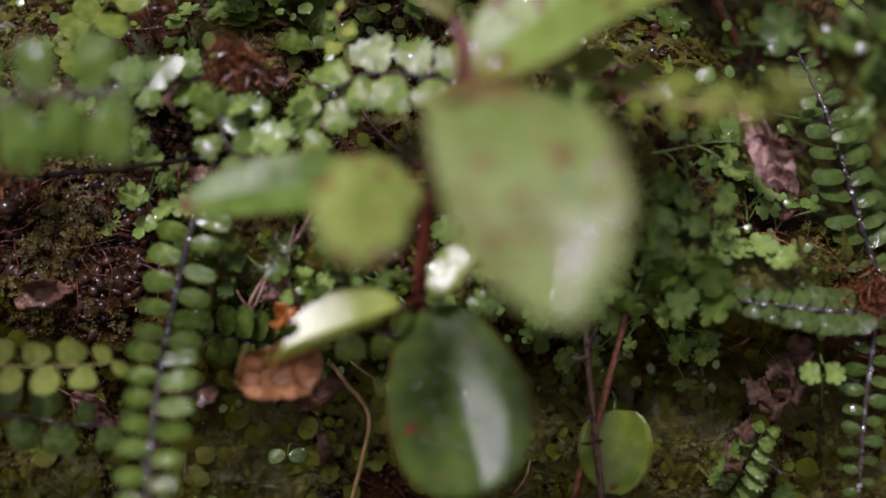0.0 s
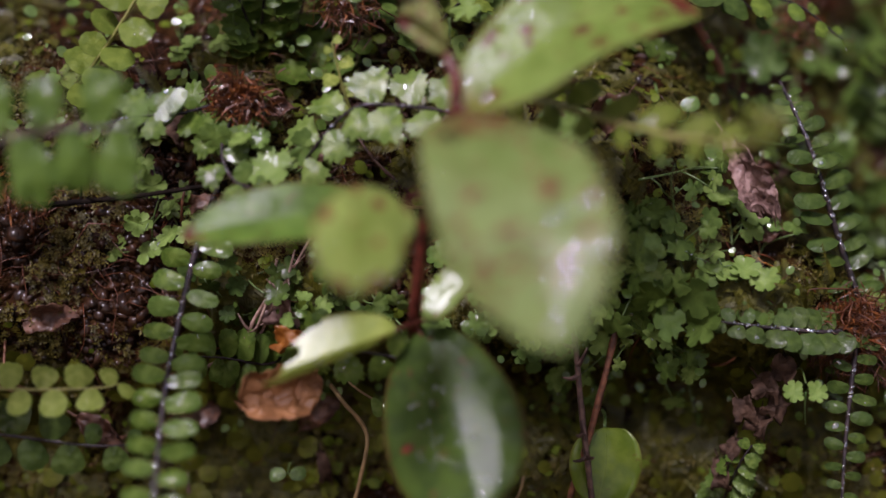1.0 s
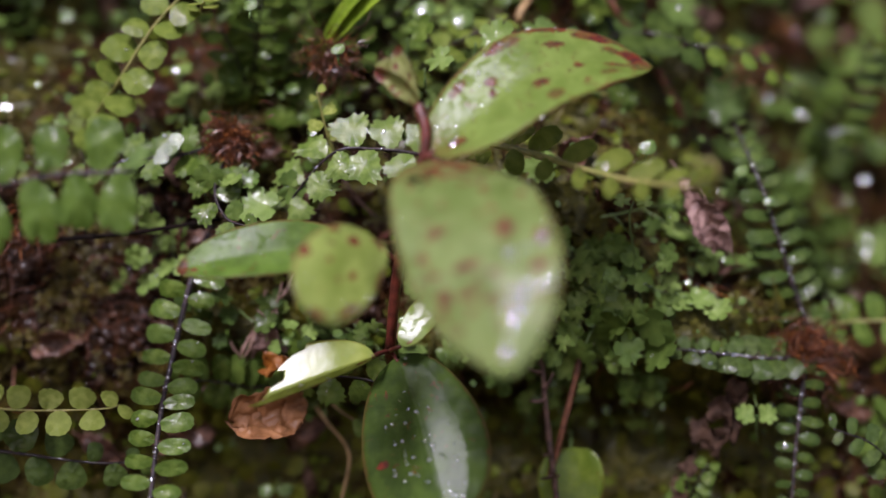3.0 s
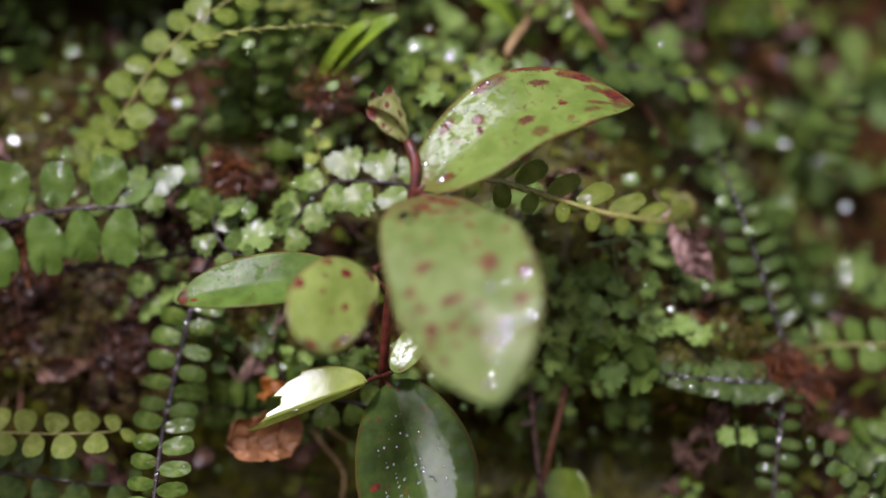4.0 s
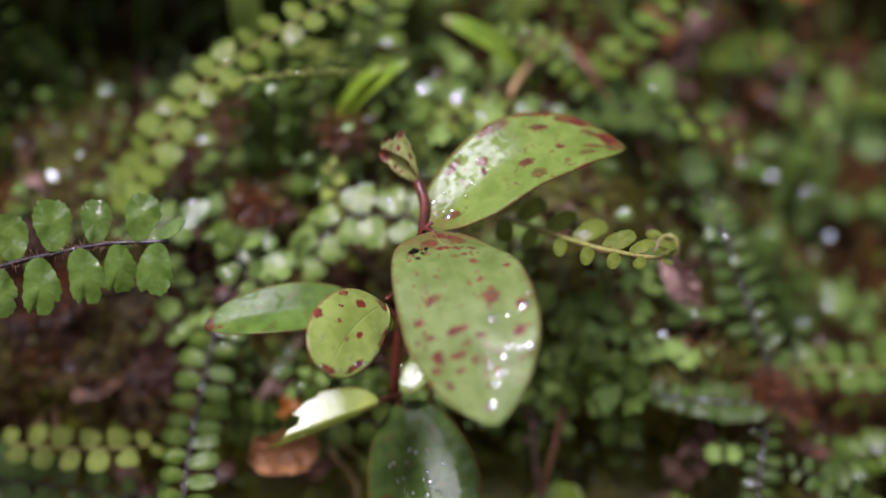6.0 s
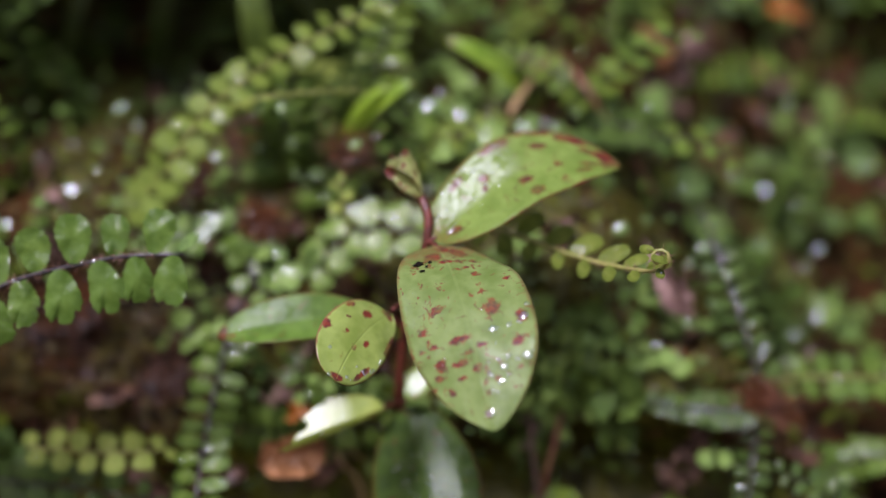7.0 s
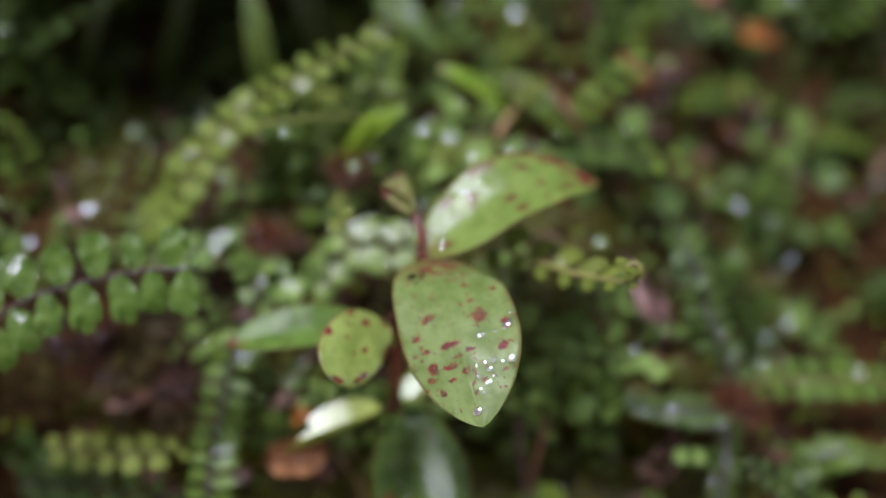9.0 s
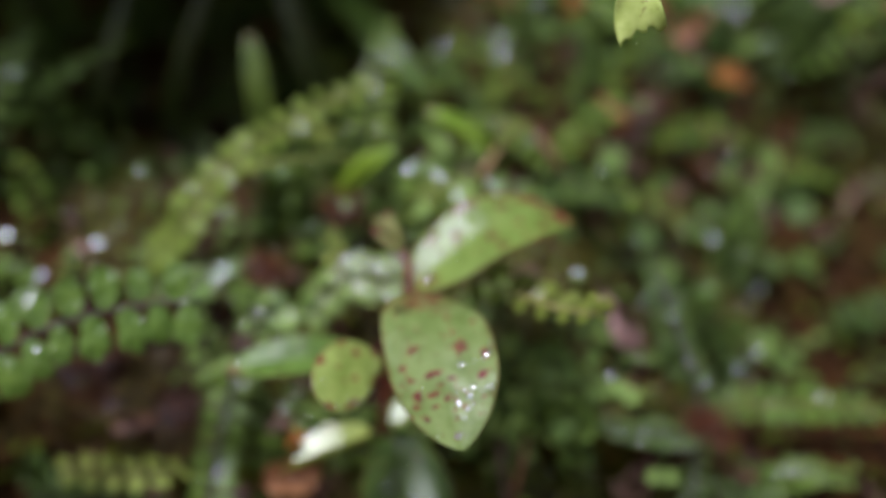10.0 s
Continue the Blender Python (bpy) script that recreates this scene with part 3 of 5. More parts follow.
LEAF_DARK = spotted("seedling_leaf_dark", (0.020, 0.044, 0.005), (0.040, 0.078, 0.0095), ((0.5, -0.7, 0.03, 0.1),), 5, through=0.12, rough=0.6, small=0.6, level=0.65, margin=0.35, film_rough=0.22, coat=0.088, wet=(0.03, 1.2, 0.02, 0.60), patch=0.34, ribbed=0.06, crisp=0.3, skin=0.12)

LEAF_BITTEN = spotted("seedling_leaf_eaten", (0.215, 0.285, 0.042), (0.315, 0.375, 0.075), ((0.1, 0.5, 0.05, 0.2),), 8, small=0.4, through=0.4, coat=0.95, film_rough=0.19, skin=0.15, patch=0.1, wet=(0.27, 1.2, -1.5, 1.5), crisp=2.0, ribbed=0.04)
LEAF_BESIDE = spotted("seedling_leaf_beside", (0.15, 0.235, 0.042), (0.24, 0.32, 0.075), ((0.1, 0.5, 0.05, 0.2),), 14, small=0.3, coat=0.55, film_rough=0.2, skin=0.3, patch=0.43, wet=(0.12, 0.72, -1.5, 0.5), crisp=1.5, ribbed=0.04)
LEAF_LOW = spotted("round_leaf_green", (0.09439, 0.1624, 0.0163), (0.1666, 0.246, 0.03055), ((0.9, 0.3, 0.05, 0.2),), 9, small=0.3, margin=0.3, coat=0.5, film_rough=0.15, ribbed=0.04)
LEAF_BUD = spotted("seedling_bud_leaf", (0.150, 0.185, 0.045), (0.265, 0.285, 0.090), ((0.97, 0.0, 0.20, 1.4), (0.4, 0.5, 0.07, 0.2), (0.15, -0.5, 0.05, 0.2), (0.62, -0.6, 0.06, 0.25)), 6, small=0.7, margin=0.8, ribbed=0.0)
seedling = thing("seedling", (-0.0071, 0.284, 0.2160), "young broadleaf seedling with red stem and red-spotted wet leaves", "seedling")
part("stem", tube("stem", ((-0.0071, 0.284, 0.2160), (-0.0071, 0.266, 0.2285), (-0.0044, 0.258, 0.2537), (-0.001, 0.251, 0.270), (0.002, 0.247, 0.2809), (0.0026, 0.2485, 0.2887), (0.0007, 0.252, 0.2942)), 0.0014, 0.0014, RED_STEM, 9, 40, 0.06, 3), seedling, label="dark red upright stem")

HERO = {}


def seedling_leaf(key, stalk, *args, label="", **kw):
    me, upper, nu, nv = blade("leaf", *args, **kw)
    ob = part("leaf", me, seedling, label=label)
    HERO[key] = (upper, nu, nv)
    if stalk:
        held = new("leaf_stalk", tube("leaf_stalk", stalk, 0.0007, 0.0006, RED_STEM, 7, 8))
        held.parent = ob
        tagged(held, "short red leaf stalk")
    return ob


seedling_leaf("main", ((0.002, 0.247, 0.2809), (0.0035, 0.244, 0.2825), (0.0057, 0.240, 0.2822)), (0.0051, 0.241, 0.2826), ((0.0104, 0.2200, 0.2780), (0.0152, 0.2040, 0.2665), (0.0185, 0.1960, 0.2566)), (0.0218, 0.189, 0.2466), (0.034, -0.009, -0.003), 0.0172, LEAF_MAIN, peak=0.42, blunt=0.50, fold_l=-0.17, fold_r=-0.005, cup=-0.005, narrow_l=0.07, taper=0.26, wave=0.02, nu=44, nv=24, seed=1, label="broad oval light green leaf with wine-red spots and water drops")
seedling_leaf("top", ((0.002, 0.247, 0.2809), (0.003, 0.246, 0.2825), (0.005, 0.2462, 0.2840)), (0.0036, 0.246, 0.2830), ((0.0159, 0.2507, 0.2929), (0.0285, 0.2556, 0.3018), (0.0440, 0.2595, 0.3045)), (0.0585, 0.2620, 0.3030), (0.004, -0.010, -0.0125), 0.0136, LEAF_TOP, peak=0.45, blunt=0.60, fold_l=-0.04, fold_r=0.30, wave=0.02, point=0.55, seed=2, label="pointed green leaf flecked with dark red")
seedling_leaf("small", ((-0.0040, 0.2575, 0.2555), (-0.0046, 0.247, 0.2640), (-0.0070, 0.2385, 0.2643)), (-0.0072, 0.2380, 0.2632), (-0.0145, 0.2245, 0.2599), (-0.0199, 0.2120, 0.2513), (-0.014, -0.003, 0.010), 0.0107, LEAF_SMALL, peak=0.54, blunt=0.46, narrow_l=0.12, cup=-0.10, fold=0.03, wave=0.05, seed=3, label="small round light green leaf with red margin")
seedling_leaf("left", ((-0.0044, 0.258, 0.2537), (-0.010, 0.256, 0.259), (-0.016, 0.2545, 0.260)), (-0.014, 0.255, 0.2585), (-0.0380, 0.2490, 0.2580), (-0.0585, 0.2475, 0.2537), (0.0, -0.68, -0.73), 0.0082, LEAF_GREEN, peak=0.48, blunt=0.55, fold_l=0.12, fold_r=0.30, cup=0.05, wave=0.04, point=0.4, seed=4, label="narrow glossy green leaf with purple tip")
seedling_leaf("bitten", ((-0.0073, 0.264, 0.2287), (-0.0088, 0.2590, 0.2300), (-0.0112, 0.2540, 0.2302)), (-0.0103, 0.2540, 0.2305), (-0.0287, 0.2488, 0.2247), (-0.0512, 0.2429, 0.2172), (0.0, -0.62, -0.785), 0.0102, LEAF_BITTEN, peak=0.55, blunt=0.42, fold_l=0.0, fold_r=-1.5, narrow_r=0.88, bitten=0.30, bite_slope=1.05, nu=60, nv=26, seed=6, label="light green leaf with a ragged eaten end")
seedling_leaf("dark", ((-0.0073, 0.264, 0.2287), (-0.006, 0.262, 0.2285), (-0.0045, 0.260, 0.2272)), (-0.0050, 0.261, 0.2288), ((0.0010, 0.2475, 0.2163), (0.0048, 0.2378, 0.2060)), (0.0085, 0.2292, 0.1972), (0.032, -0.002, -0.004), 0.0156, LEAF_DARK, peak=0.5, blunt=0.5, cup=0.0, fold_l=-0.62, fold_r=0.19, wave=0.03, seed=7, label="large dark green hanging leaf, wet along its midrib")
right_side = tuple(Vector((0.0094, 0.0080, 0.0124)).cross(Vector((-0.12, -0.79, 0.60))).normalized())
seedling_leaf("right", ((-0.0073, 0.264, 0.2287), (-0.0060, 0.2600, 0.2305), (-0.0040, 0.2560, 0.2325)), (-0.0036, 0.2555, 0.2328), (0.0011, 0.2594, 0.2390), (0.0058, 0.2635, 0.2452), right_side, 0.0042, LEAF_BESIDE, peak=0.5, blunt=0.5, cup=0.04, wave=0.02, seed=8, label="small pale wet leaf beside the stem")
for n, (tip_at, w) in enumerate((((-0.0100, 0.2550, 0.3020), 0.0027), ((-0.0046, 0.2560, 0.3082), 0.0024), ((-0.0084, 0.2575, 0.3066), 0.0021))):
    mid = (Vector((0.0005, 0.2522, 0.2945)) + Vector(tip_at)) / 2 + Vector((0.0012 - 0.002 * n, -0.0012 + 0.0016 * n, 0.0006))
    me, *_ = blade("bud_leaf", (0.0006, 0.252, 0.2940), mid, tip_at, (0.75, -0.45 + 0.4 * n, 0.6), w, LEAF_BUD, peak=0.55, blunt=0.6, cup=0.45, wave=0.1, nu=18, nv=10, seed=20 + n)
    for vert in me.vertices:
        vert.co += noise.noise_vector(vert.co * 420 + Vector((n * 5.1, 0, 0))) * 0.0007
    part("bud_leaf", me, seedling, label="folded young leaf of the bud, red at its tip")

# ---------------------------------------------------------------- ferns that stand out
front_frond = fern_frond(((-0.215, 0.310, 0.225), (-0.180, 0.262, 0.236), (-0.1450, 0.236, 0.2545), (-0.1192, 0.236, 0.2685), (-0.1096, 0.237, 0.2726), (-0.0964, 0.238, 0.2758), (-0.0822, 0.239, 0.2785), (-0.0655, 0.240, 0.2792)), 17, 0.0150, "glossy green fern frond with scalloped wet leaflets and hairy dark stalk", facing=(-0.02, -0.93, 0.34), kind=("ragged", "boot"), material=FERN_FRONT, thick=0.0013, lean=0.06, tip=0.86, hairs=900, seed=11, beads=22, fat=0.8, loose=0.14, stop=0.97)
part("leaflet", leaflet("oval", WET_LEAF)[0], front_frond, axes((0.72, 0.05, 0.62), (-0.115, -0.81, 0.575), (-0.0668, 0.2383, 0.2805), 0.80), "wet end leaflet that mirrors the sky")
silver = thing("fern_frond", (-0.0790, 0.3000, 0.2700), "short fern frond with silvery wet leaflets", "fern", "fern fronds")
part("stalk", tube("stalk", ((-0.0790, 0.3000, 0.2700), (-0.0775, 0.2890, 0.2735), (-0.0660, 0.2860, 0.2790)), 0.0005, 0.0003, RACHIS, 6, 10), silver)
for k, (x, y, z, size) in enumerate(((-0.0755, 0.2865, 0.2735, 0.0080), (-0.0725, 0.2850, 0.2752, 0.0088), (-0.0690, 0.2840, 0.2775, 0.0075))):
    part("leaflet", disc_leaf("leaflet", oval(32, 0.62, 9, 0.08, 0.85), size, 0.012, 0.02 * k, WET_DULL, rings=(0.0, 0.35, 0.7, 1.0), seed=k), silver, axes((0.80 - 0.2 * k, 0.34, 0.48 + 0.1 * k), (0.02 * k - 0.02, -0.82, 0.57 + 0.03 * k), (x, y, z)))
fern_frond(((-0.0590, 0.297, 0.258), (-0.0626, 0.282, 0.2443), (-0.0673, 0.273, 0.2214), (-0.0671, 0.259, 0.2115), (-0.0655, 0.239, 0.1945), (-0.0640, 0.224, 0.180), (-0.0630, 0.216, 0.166)), 17, 0.0086, "hanging fern frond with paired oval leaflets on a black stalk", facing=(-0.06, -0.82, 0.56), kind="oval", material=FERN_WET, thick=0.0010, lean=-0.05, tip=0.55, hairs=90, seed=12, beads=46, bare=0.18)
fern_frond(((-0.1250, 0.268, 0.2112), (-0.1040, 0.264, 0.2114), (-0.0846, 0.264, 0.2120), (-0.0795, 0.266, 0.2125)), 6, 0.0070, "pale yellow-green fern frond with round leaflets", facing=(0, -0.72, 0.7), kind="round", material=FERN_PALE, stalk=RACHIS_PALE, thick=0.00045, lean=0.05, tip=0.75, seed=13)
fern_frond(((-0.130, 0.335, 0.258), (-0.1078, 0.315, 0.2729), (-0.0873, 0.297, 0.2932), (-0.0699, 0.298, 0.3168), (-0.0437, 0.300, 0.3354), (-0.0142, 0.303, 0.3497)), 20, 0.0088, "arching fern frond with round pale green leaflets", facing=(0.1, -0.75, 0.6), kind="round", material=FERN_MID, stalk=RACHIS_PALE, thick=0.0006, lean=0.15, tip=0.6, seed=14)
fern_frond(((-0.0630, 0.302, 0.3146), (-0.0545, 0.287, 0.3200), (-0.0278, 0.290, 0.3230), (-0.0196, 0.292, 0.3226)), 9, 0.0048, "short light green fern tip", facing=(0, -0.2, 0.98), kind="narrow", material=FERN_PALE, stalk=RACHIS_PALE, thick=0.0004, seed=15)
fern_frond(((0.0050, 0.293, 0.272), (0.0130, 0.280, 0.2815), (0.0232, 0.270, 0.2821), (0.0392, 0.257, 0.2790), (0.0497, 0.247, 0.2773), (0.0562, 0.239, 0.2774), (0.0610, 0.232, 0.2778), (0.0645, 0.2255, 0.2793), (0.0668, 0.222, 0.2822), (0.0660, 0.222, 0.2850), (0.0633, 0.2225, 0.2850), (0.0622, 0.2222, 0.2830), (0.0638, 0.2218, 0.2818), (0.0648, 0.2215, 0.2828)), 9, 0.0086, "yellow-green young fern frond with a curled hairy tip", facing=(0.1, -0.72, 0.68), kind="oval", material=FERN_YOUNG, stalk=RACHIS_PALE, thick=0.0011, lean=0.42, tip=0.42, hairs=320, seed=16, fat=0.45, bare=0.20, stop=0.92, up_scale=1.25)
fern_frond(((0.012, 0.293, 0.272), (0.0016, 0.283, 0.2781), (-0.0124, 0.282, 0.28), (-0.0237, 0.282, 0.2785), (-0.0366, 0.284, 0.2642)), 7, 0.0108, "bright wet fern frond with toothed fan-shaped leaflets", facing=(-0.11, -0.80, 0.58), kind="toothed", material=FERN_GLARE, thick=0.0006, hairs=60, seed=17, beads=10, tip=0.8, loose=0.05)
fern_frond(((-0.022, 0.292, 0.272), (-0.0255, 0.289, 0.283), (-0.0282, 0.288, 0.2948)), 4, 0.0055, "small yellow-green unfurling fern tip", kind="toothed", material=FERN_PALE, stalk=RACHIS_PALE, thick=0.0005, seed=18)
fern_frond(((0.112, 0.300, 0.2235), (0.1117, 0.296, 0.2270), (0.1061, 0.298, 0.2424), (0.0970, 0.302, 0.2682), (0.092, 0.316, 0.284)), 12, 0.0084, "upright fern frond with oval green leaflets on a dark stalk", kind="oval", material=FERN_DARK, thick=0.0010, hairs=60, seed=19, beads=40, bare=0.1)
fern_frond(((0.1120, 0.296, 0.2225), (0.1084, 0.286, 0.2177), (0.1050, 0.278, 0.1940), (0.1035, 0.272, 0.1740)), 11, 0.0060, "hanging fern frond with bluish wet leaflets", facing=(-0.10, -0.86, 0.50), kind="oval", material=FERN_DARK, thick=0.0008, hairs=40, seed=20, beads=30, bare=0.12, lean=0.0)
fern_frond(((0.1100, 0.294, 0.2215), (0.1023, 0.285, 0.2216), (0.0864, 0.281, 0.2236), (0.0699, 0.281, 0.2254)), 10, 0.0072, "low fern frond lying along the bank", facing=(0, -0.7, 0.7), kind="round", material=FERN_DARK, thick=0.0008, hairs=60, seed=21, beads=40)
fern_frond(((0.118, 0.312, 0.2225), (0.1290, 0.306, 0.2270), (0.1560, 0.302, 0.2285), (0.183, 0.304, 0.226)), 9, 0.0086, "pale green fern frond with round leaflets", kind="round", material=FERN_WET, stalk=RACHIS_PALE, thick=0.0005, seed=22, facing=(0, -0.8, 0.6))
fern_frond(((-0.0300, 0.345, 0.300), (-0.0205, 0.330, 0.322), (-0.0150, 0.335, 0.345), (-0.012, 0.350, 0.372)), 13, 0.0100, "upright fern frond in the shade of the bank", kind="oblong", material=FERN, seed=24)
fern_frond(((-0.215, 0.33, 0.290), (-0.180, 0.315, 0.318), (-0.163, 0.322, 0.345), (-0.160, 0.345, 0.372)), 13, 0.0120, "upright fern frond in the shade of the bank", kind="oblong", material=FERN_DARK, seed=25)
fern_frond(((-0.052, 0.302, 0.281), (-0.056, 0.285, 0.270), (-0.052, 0.277, 0.262), (-0.044, 0.272, 0.2600)), 6, 0.0085, "short fern frond with jagged wet leaflets", kind="toothed", material=FERN_WET, seed=27, thick=0.0006, hairs=70)
fern_frond(((-0.052, 0.302, 0.281), (-0.066, 0.290, 0.277), (-0.080, 0.285, 0.276), (-0.092, 0.284, 0.272)), 6, 0.0085, "short fern frond with jagged wet leaflets", facing=(-0.11, -0.80, 0.58), kind="toothed", material=FERN_WET, seed=28, beads=8, thick=0.0006, hairs=70, loose=0.07)
fern_frond(((-0.140, 0.278, 0.196), (-0.112, 0.268, 0.198), (-0.088, 0.266, 0.196), (-0.075, 0.270, 0.195)), 7, 0.0088, "dark fern frond with round wet leaflets", facing=(0, -0.95, 0.3), kind="round", material=FERN_DARK, seed=29)

# ---------------------------------------------------------------- bigger things further back


def strap(points, half, label, material, seed):
    """A single long blade of grass or sedge."""
    a, b, c = points
    root = thing("grass_blade", a, label, "grass", "grass blades")
    across = (Vector(c) - Vector(a)).cross(Vector((-0.1, -0.75, 0.65)))
    me, *_ = blade("blade", a, b, c, tuple(across.normalized()), half, material, peak=0.4, blunt=0.5, fold=0.35, nu=20, nv=6, seed=seed)
    part("blade", me, root)


STRAP = spotted("sedge_green", (0.105, 0.205, 0.014), (0.220, 0.350, 0.030), ((0.95, 0, 0.05, 0.5),), 9, small=0.2, margin=0.1)
# sedge green darkened to carry the shade that the hollow lacks
STRAP_SHADED = spotted("sedge_shaded_green", (0.02012, 0.0385, 0.00611), (0.04023, 0.066, 0.0112), ((0.95, 0, 0.05, 0.5),), 10, small=0.2, margin=0.1)
STRAP_MID = spotted("sedge_mid_green", (0.050, 0.090, 0.013), (0.095, 0.150, 0.024), ((0.95, 0, 0.05, 0.5),), 12, small=0.2, margin=0.1)
strap(((-0.0305, 0.312, 0.3030), (-0.0149, 0.300, 0.3183), (-0.0040, 0.298, 0.3255)), 0.0030, "bright green grass blade bending over the bank", STRAP, 1)
strap(((-0.0300, 0.314, 0.3030), (-0.0215, 0.303, 0.3165), (-0.0120, 0.300, 0.3240)), 0.0026, "bright green grass blade bending over the bank", STRAP, 2)
strap(((0.0400, 0.345, 0.3120), (0.0245, 0.321, 0.3285), (0.0050, 0.318, 0.3390)), 0.0050, "yellow-green grass blade with a brown stalk", STRAP, 3)
strap(((-0.035, 0.390, 0.318), (-0.045, 0.370, 0.350), (-0.060, 0.365, 0.400)), 0.0055, "grass blade in the hollow, its green darkened for shade", STRAP_SHADED, 4)
strap(((-0.115, 0.400, 0.320), (-0.105, 0.380, 0.350), (-0.085, 0.375, 0.400)), 0.0055, "grass blade in the hollow, its green darkened for shade", STRAP_SHADED, 5)
strap(((-0.150, 0.390, 0.320), (-0.135, 0.370, 0.350), (-0.120, 0.370, 0.395)), 0.0050, "grass blade in the hollow, its green darkened for shade", STRAP_SHADED, 6)

strap(((-0.040, 0.392, 0.392), (-0.0150, 0.362, 0.366), (0.0030, 0.352, 0.346)), 0.0065, "broad wet grass blade hanging in the shade", WET_LEAF, 7)
strap(((-0.060, 0.345, 0.318), (-0.0615, 0.334, 0.345), (-0.0660, 0.337, 0.369)), 0.0052, "green grass blade standing behind the arching frond", STRAP_MID, 8)

# ---------------------------------------------------------------- creeping herbs

HERB_LEAVES = {}
LEAF_STALK = tube("leaf_stalk", ((0, 0, 0), (0.005, 0, 0.0006), (0.01, 0, 0)), 0.00028, 0.0002, GREEN_STALK, 5, 5)


def herb_leaf(material, far):
    key = (material.name, far)
    if key not in HERB_LEAVES:
        n = 22 if far else 60
        HERB_LEAVES[key] = [
            disc_leaf("leaf", lobed(n, 5, 0.34, 0 if far else 15, 0.12), 0.01, -0.03, 0.06, material, waves=0.018, seed=3),
            disc_leaf("leaf", lobed(n, 7, 0.26, 0 if far else 21, 0.11), 0.01, -0.05, 0.10, material, waves=0.025, seed=4),
            disc_leaf("leaf", lobed(n, 3, 0.48, 0 if far else 15, 0.14), 0.01, 0.03, -0.05, material, waves=0.02, seed=5),
            disc_leaf("leaf", [(a, b * 0.8) for a, b in lobed(n, 3, 0.55, 0 if far else 13, 0.17)], 0.01, 0.02, 0.12, material, waves=0.02, seed=6),
        ]
    return HERB_LEAVES[key]


def creeping_herb(x, z, leaves, size, label, material=HERB, spread=0.012, reach=0.010, far=False, seed=1, group="creeping herbs", turn=None, bag=None):
    """A creeping stem on the bank with round lobed leaves on thin stalks."""
    rng = random.Random(seed)
    at, out = bank_point(x, z)
    root = thing("creeping_herb", at, label, "herb", group) if bag is None else None
    across = out.cross(Vector((0, 0, 1))).normalized()
    up = across.cross(out).normalized()
    a = rng.uniform(0, math.pi)
    along = across * math.cos(a) + up * math.sin(a)
    run = spline((at - along * spread - out * 0.001, at + out * 0.002, at + along * spread - out * 0.0005), 8)
    v, f = tube_data(run, 0.00035, 0.00025, 5)
    meshes = herb_leaf(material, far)
    for k in range(leaves):
        foot = run[rng.randrange(1, 7)]
        way = (out * rng.uniform(0.5, 1.0) + across * rng.gauss(0, 0.55) + up * rng.gauss(0.25, 0.5)).normalized()
        head = foot + way * reach * rng.uniform(0.5, 1.15)
        if bag is not None:
            tv, tf = tube_data([foot, head], 0.00028, 0.0002, 4)
            bag[1] += [tuple(i + len(bag[0]) for i in face) for face in tf]
            bag[0] += tv
        else:
            part("leaf_stalk", LEAF_STALK, root, axes(head - foot, out, foot, 1.0) @ Matrix.Diagonal(((head - foot).length / 0.01, 1, 1, 1)))
        face = turn or (out * 0.5 + Vector((0, -0.25, 0.65)))
        face = face + Vector((rng.gauss(0, 0.28), rng.gauss(0, 0.28), rng.gauss(0, 0.2)))
        b = rng.uniform(0, 6.28)
        x_way = across * math.cos(b) + up * math.sin(b)
        grow = size * rng.uniform(0.65, 1.2)
        m = axes(x_way, face, head, grow / 0.01)
        m = m @ Matrix.Translation((-0.0015, 0, 0))
        me = rng.choice(meshes)
        if bag is not None:
            bag[1] += [tuple(i + len(bag[0]) for i in face.vertices) for face in me.polygons]
            bag[0] += [m @ vert.co for vert in me.vertices]
        else:
            part("leaf", me, root, m)
    if bag is not None:
        bag[1] += [tuple(i + len(bag[0]) for i in face) for face in f]
        bag[0] += v
        return None
    part("stem", mesh_of("stem", v, f, GREEN_STALK), root)
    return root


LAB_ROUND = "low herb with broad round green leaves"
JAG = "small wet herb with jagged light green leaves"
creeping_herb(-0.0765, 0.2475, 9, 0.0068, JAG, HERB_PALE, spread=0.011, reach=0.008, seed=181)
creeping_herb(-0.0690, 0.2490, 6, 0.0062, JAG, HERB_PALE, spread=0.008, reach=0.007, seed=182)
creeping_herb(-0.0330, 0.2255, 4, 0.0058, JAG, HERB_PALE, spread=0.005, reach=0.012, seed=183, turn=Vector((-0.15, -0.62, 0.77)))
creeping_herb(-0.0150, 0.2260, 5, 0.0062, JAG, HERB_PALE, spread=0.006, reach=0.013, seed=184)
creeping_herb(-0.0245, 0.2280, 3, 0.0095, LAB_ROUND, HERB, spread=0.004, reach=0.009, seed=185)
rng = random.Random(55)
for k in range(18):
    x, z = rng.uniform(0.024, 0.066), rng.uniform(0.212, 0.266)
    creeping_herb(x, z, rng.randint(4, 6), rng.uniform(0.006, 0.0095), "creeping herb with light green scalloped leaves", rng.choice((HERB_PALE, HERB_PALE, HERB)), seed=1600 + k, reach=rng.uniform(0.010, 0.018))
LAB = "creeping herb with round scalloped green leaves"
